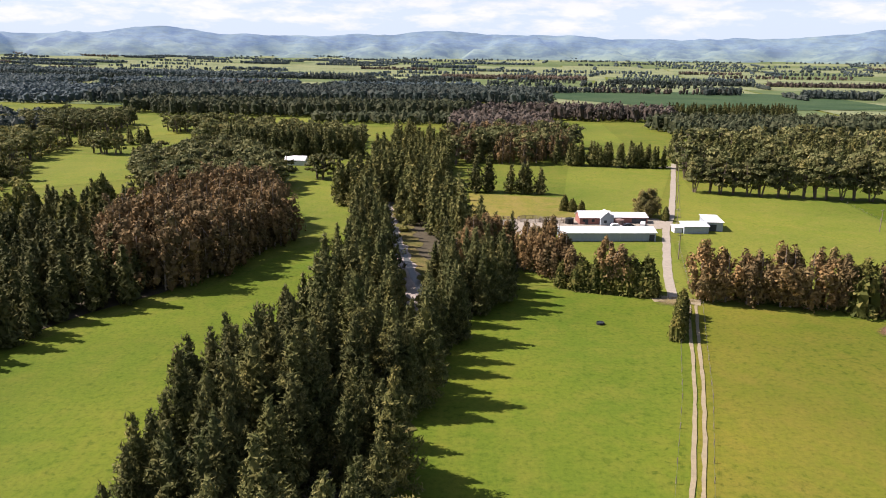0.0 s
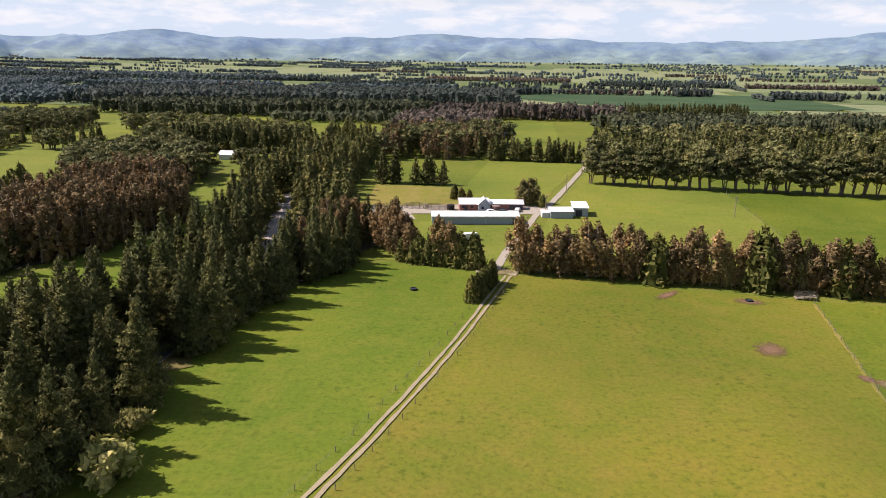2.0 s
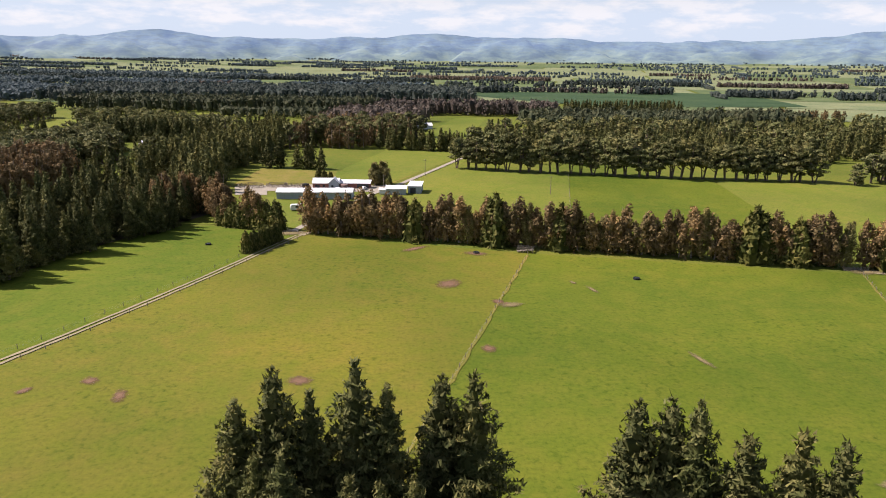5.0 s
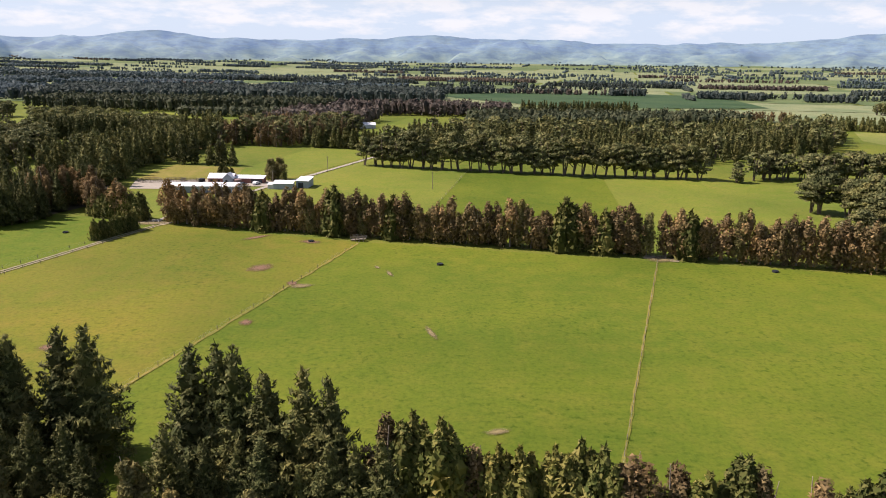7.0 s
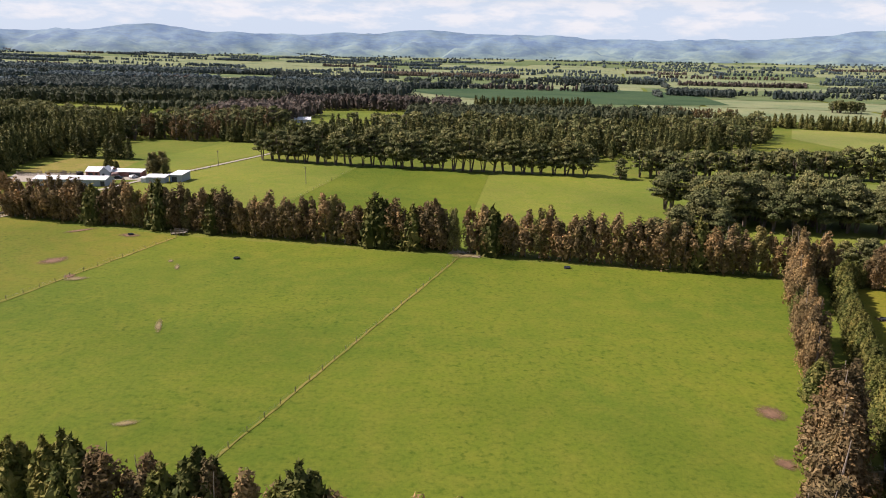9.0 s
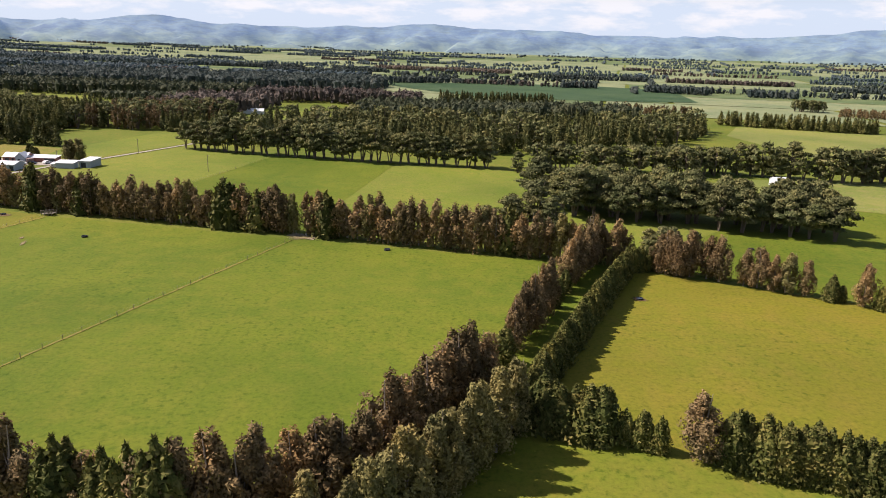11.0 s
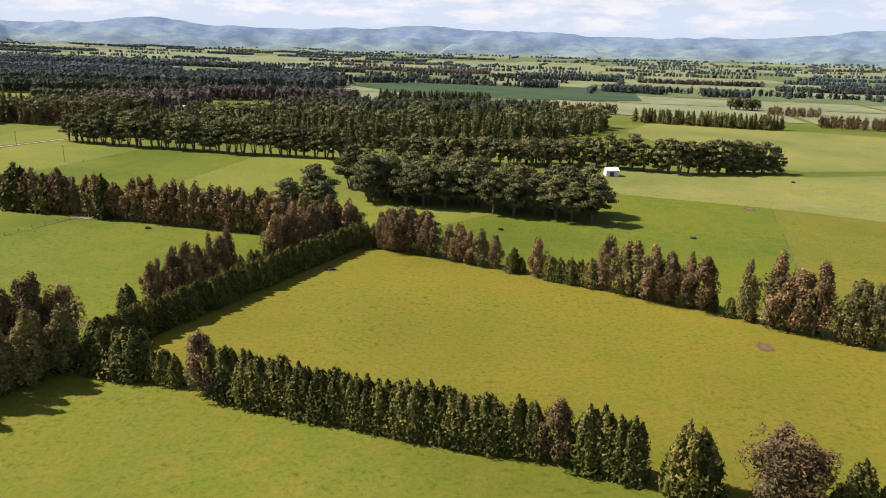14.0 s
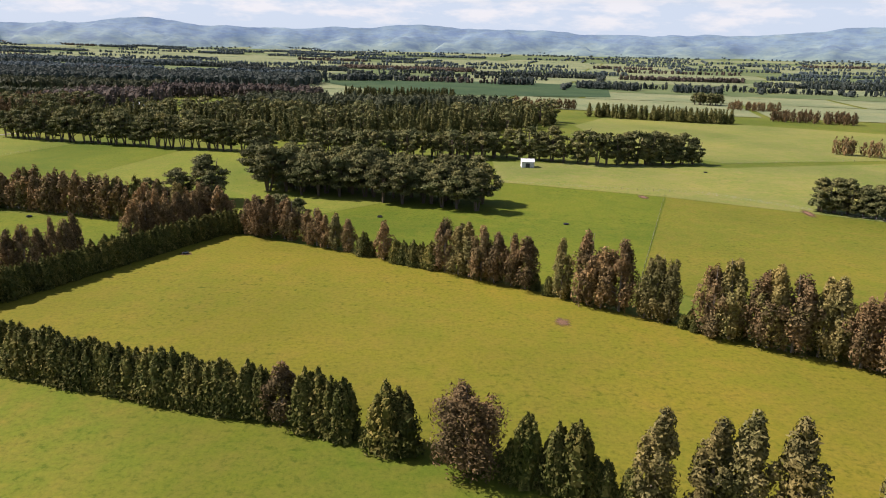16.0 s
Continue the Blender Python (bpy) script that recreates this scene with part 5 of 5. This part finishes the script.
for dx, dy, r in ((30, 256, 6.0), (42, 258, 5.0), (50, 256, 5.0)):
    fence([(dx + r * math.cos(a * math.pi / 5), dy + 0.7 * r * math.sin(a * math.pi / 5)) for a in range(11)], 2.5, "pale timber rails of a stock yard", 1.6, 4, 0.18, True)


def power_pole(x, y, h):
    e = thing("power_pole", x, y)
    s = Soup()
    s.tube([(0, 0, -0.3), (0, 0, h * 0.5), (0, 0, h)], [0.16, 0.14, 0.11], 8)
    part("pole", s, POST, e)
    box_part("crossarm", (0, 0, h - 0.6), (1.8, 0.1, 0.12), POST, e)
    for k in (-0.8, -0.25, 0.8):
        s = Soup()
        s.tube([(k, 0, h - 0.54), (k, 0, h - 0.36)], [0.05, 0.03], 6)
        part("insulator", s, CONCRETE, e)
    tagged(e, "wooden power pole with crossarm beside road", "power pole", "power poles")


for px, py in ((169.2, 241.7), (93.4, 242.5), (80.5, 205), (112, 293), (131, 345)):
    power_pole(px, py, 8.5)


def gate(x, y, turn, w=3.6):
    e = thing("gate", x, y, turn)
    for z in (0.3, 0.55, 0.8, 1.1):
        s = Soup()
        s.tube([(0, 0, z), (w, 0, z)], [0.03, 0.03], 6)
        part("bar", s, WIRE, e)
    for gx in (0, w / 2, w):
        s = Soup()
        s.tube([(gx, 0, 0.25), (gx, 0, 1.15)], [0.03, 0.03], 6)
        part("stay", s, WIRE, e)
    for gx in (-0.2, w + 0.2):
        s = Soup()
        s.tube([(gx, 0, -0.3), (gx, 0, 1.4)], [0.11, 0.1], 7)
        part("post", s, POST, e)
    tagged(e, "steel pipe farm gate between timber posts", "gate", "farm gates")


gate(238.6, 123.6, -14)
gate(64.5, 167.8, -14)
gate(299.5, 4.0, 60)


def trough(x, y, r=0.95):
    e = thing("water_trough", x, y)
    s = Soup()
    n = 16
    vs = []
    for rr, z in ((r, 0), (r, 0.55), (r * 0.88, 0.55), (r * 0.86, 0.2)):
        vs += [(rr * math.cos(2 * math.pi * k / n), rr * math.sin(2 * math.pi * k / n), z) for k in range(n)]
    fs = [(q * n + k, q * n + (k + 1) % n, (q + 1) * n + (k + 1) % n, (q + 1) * n + k) for q in range(3) for k in range(n)]
    s.add(vs, fs)
    part("bowl", s, RUBBER, e)
    s = Soup()
    s.tube([(0, 0, 0.1), (0, 0, 0.42)], [r * 0.85, r * 0.86], 16)
    part("water", s, GLASS, e, "dark still water")
    tagged(e, "round dark water trough in grazed pasture", "trough", "water troughs")


for tx, ty in ((42, 150.5), (171.5, 114.5), (270.5, 109.5), (459.5, 119), (340.5, 70), (392, 123), (128.5, 141), (552, 244)):
    trough(tx, ty)


def stock_ramp(x, y, turn):
    e = thing("stock_ramp", x, y, turn)
    for k in range(7):
        box_part("plank", (k * 0.75, 0, 0.35 + k * 0.1), (0.68, 2.2, 0.1), POST, e)
    for sy in (-1.15, 1.15):
        for z in (0.7, 1.1, 1.5):
            box_part("rail", (2.3, sy, z + 0.25), (5.4, 0.06, 0.16), POST, e)
        for k in range(4):
            box_part("post", (0.1 + k * 1.5, sy * 1.06, 0.95), (0.15, 0.15, 1.9), POST, e)
    tagged(e, "grey timber stock loading ramp under trees", "ramp")


stock_ramp(142.0, 143.2, -14)


# ---- worn ground ----
def worn_mat(name, earth):
    """Bare earth that thins out into grass at a ragged edge."""
    m, n, l, b = base_mat(name, 0.95)
    tc = n.new("ShaderNodeTexCoord").outputs["Object"]
    d = n.new("ShaderNodeVectorMath")
    d.operation = "LENGTH"
    l.new(tc, d.inputs[0])
    f = noise_node(n, l, n.new("ShaderNodeNewGeometry").outputs["Position"], 0.9, 5, 0.65)
    q = n.new("ShaderNodeMath")
    q.operation = "MULTIPLY"
    l.new(d.outputs["Value"], q.inputs[0])
    q.inputs[1].default_value = 0.6
    k = n.new("ShaderNodeMath")
    k.operation = "MULTIPLY_ADD"
    l.new(f, k.inputs[0])
    k.inputs[1].default_value = 0.8
    l.new(q.outputs["Value"], k.inputs[2])
    a = ramp(n, l, k.outputs["Value"], [(0.55, (1, 1, 1)), (0.95, (0, 0, 0))])
    col = ramp(n, l, f, [(0.35, tuple(v * 0.7 for v in earth)), (0.7, tuple(v * 1.35 for v in earth))])
    l.new(col, b.inputs["Base Color"])
    tr = n.new("ShaderNodeBsdfTransparent")
    ms = n.new("ShaderNodeMixShader")
    l.new(a, ms.inputs["Fac"])
    l.new(tr.outputs["BSDF"], ms.inputs[1])
    l.new(b.outputs["BSDF"], ms.inputs[2])
    l.new(ms.outputs["Shader"], n["Material Output"].inputs["Surface"])
    return m


WORN_RED = worn_mat("worn_red_earth", (0.15, 0.088, 0.05))
WORN_PALE = worn_mat("worn_pale_earth", (0.17, 0.135, 0.06))
DISC = mesh_of("bare_patch", [(0, 0, 0)] + [(math.cos(k * math.pi / 10), math.sin(k * math.pi / 10), 0) for k in range(20)], [(0, 1 + k, 1 + (k + 1) % 20) for k in range(20)], WORN_RED)
DISC_PALE = DISC.copy()
DISC_PALE.materials[0] = WORN_PALE
PATCHES = ((89, 51, 5, 4), (119, 110, 8, 6), (131, 95.5, 4, 3), (133, 94, 3, 2.5), (50, 51, 3, 3.5), (58, 45, 5, 2.5), (128.5, 140.5, 7, 4), (109, 146, 10, 3), (444.5, 24, 5, 3.5),
           (291, 23, 5, 5), (286, 7, 3, 4), (501, 173, 8, 4), (340.5, 70, 4, 3), (343, 97, 5, 3), (560, 148, 14, 4), (40, 47, 2, 3), (126, 66, 3, 4))
for k, (bx, by, rx, ry) in enumerate(PATCHES):
    o = tagged(new("bare_patch", DISC), "worn patch of bare reddish earth in pasture", "bare ground", kind="structure")
    o.matrix_world = Matrix.LocRotScale((bx, by, 0.14 + 0.003 * k), Euler((0, 0, k)), (rx * 0.66, ry * 0.66, 1))
for k, (bx, by, rx, ry) in enumerate(((157, 105, 0.9, 4), (153, 111, 1, 2), (169, 60, 1.0, 5), (180, 17, 3, 1.2), (122, 41, 1, 5), (241, 122, 6, 4), (66, 166, 7, 4), (134, 93, 4, 2), (300, 3, 5, 5))):
    o = tagged(new("bare_patch", DISC_PALE), "worn patch of pale dry earth in pasture", "bare ground", kind="structure")
    o.matrix_world = Matrix.LocRotScale((bx, by, 0.21 + 0.003 * k), Euler((0, 0, 0.3)), (rx, ry, 1))
strip("grass_strip", [(144.5, 139), (115, 42), (107, 15)], 0.8, G_DRY, "strip of dry pale grass under a fence", 0.135, 0.35, 21, "grass")
strip("grass_strip", [(238.5, 119), (199.2, 10), (194, -6)], 0.55, G_DRY, "strip of dry pale grass under a fence", 0.135, 0.3, 22, "grass")
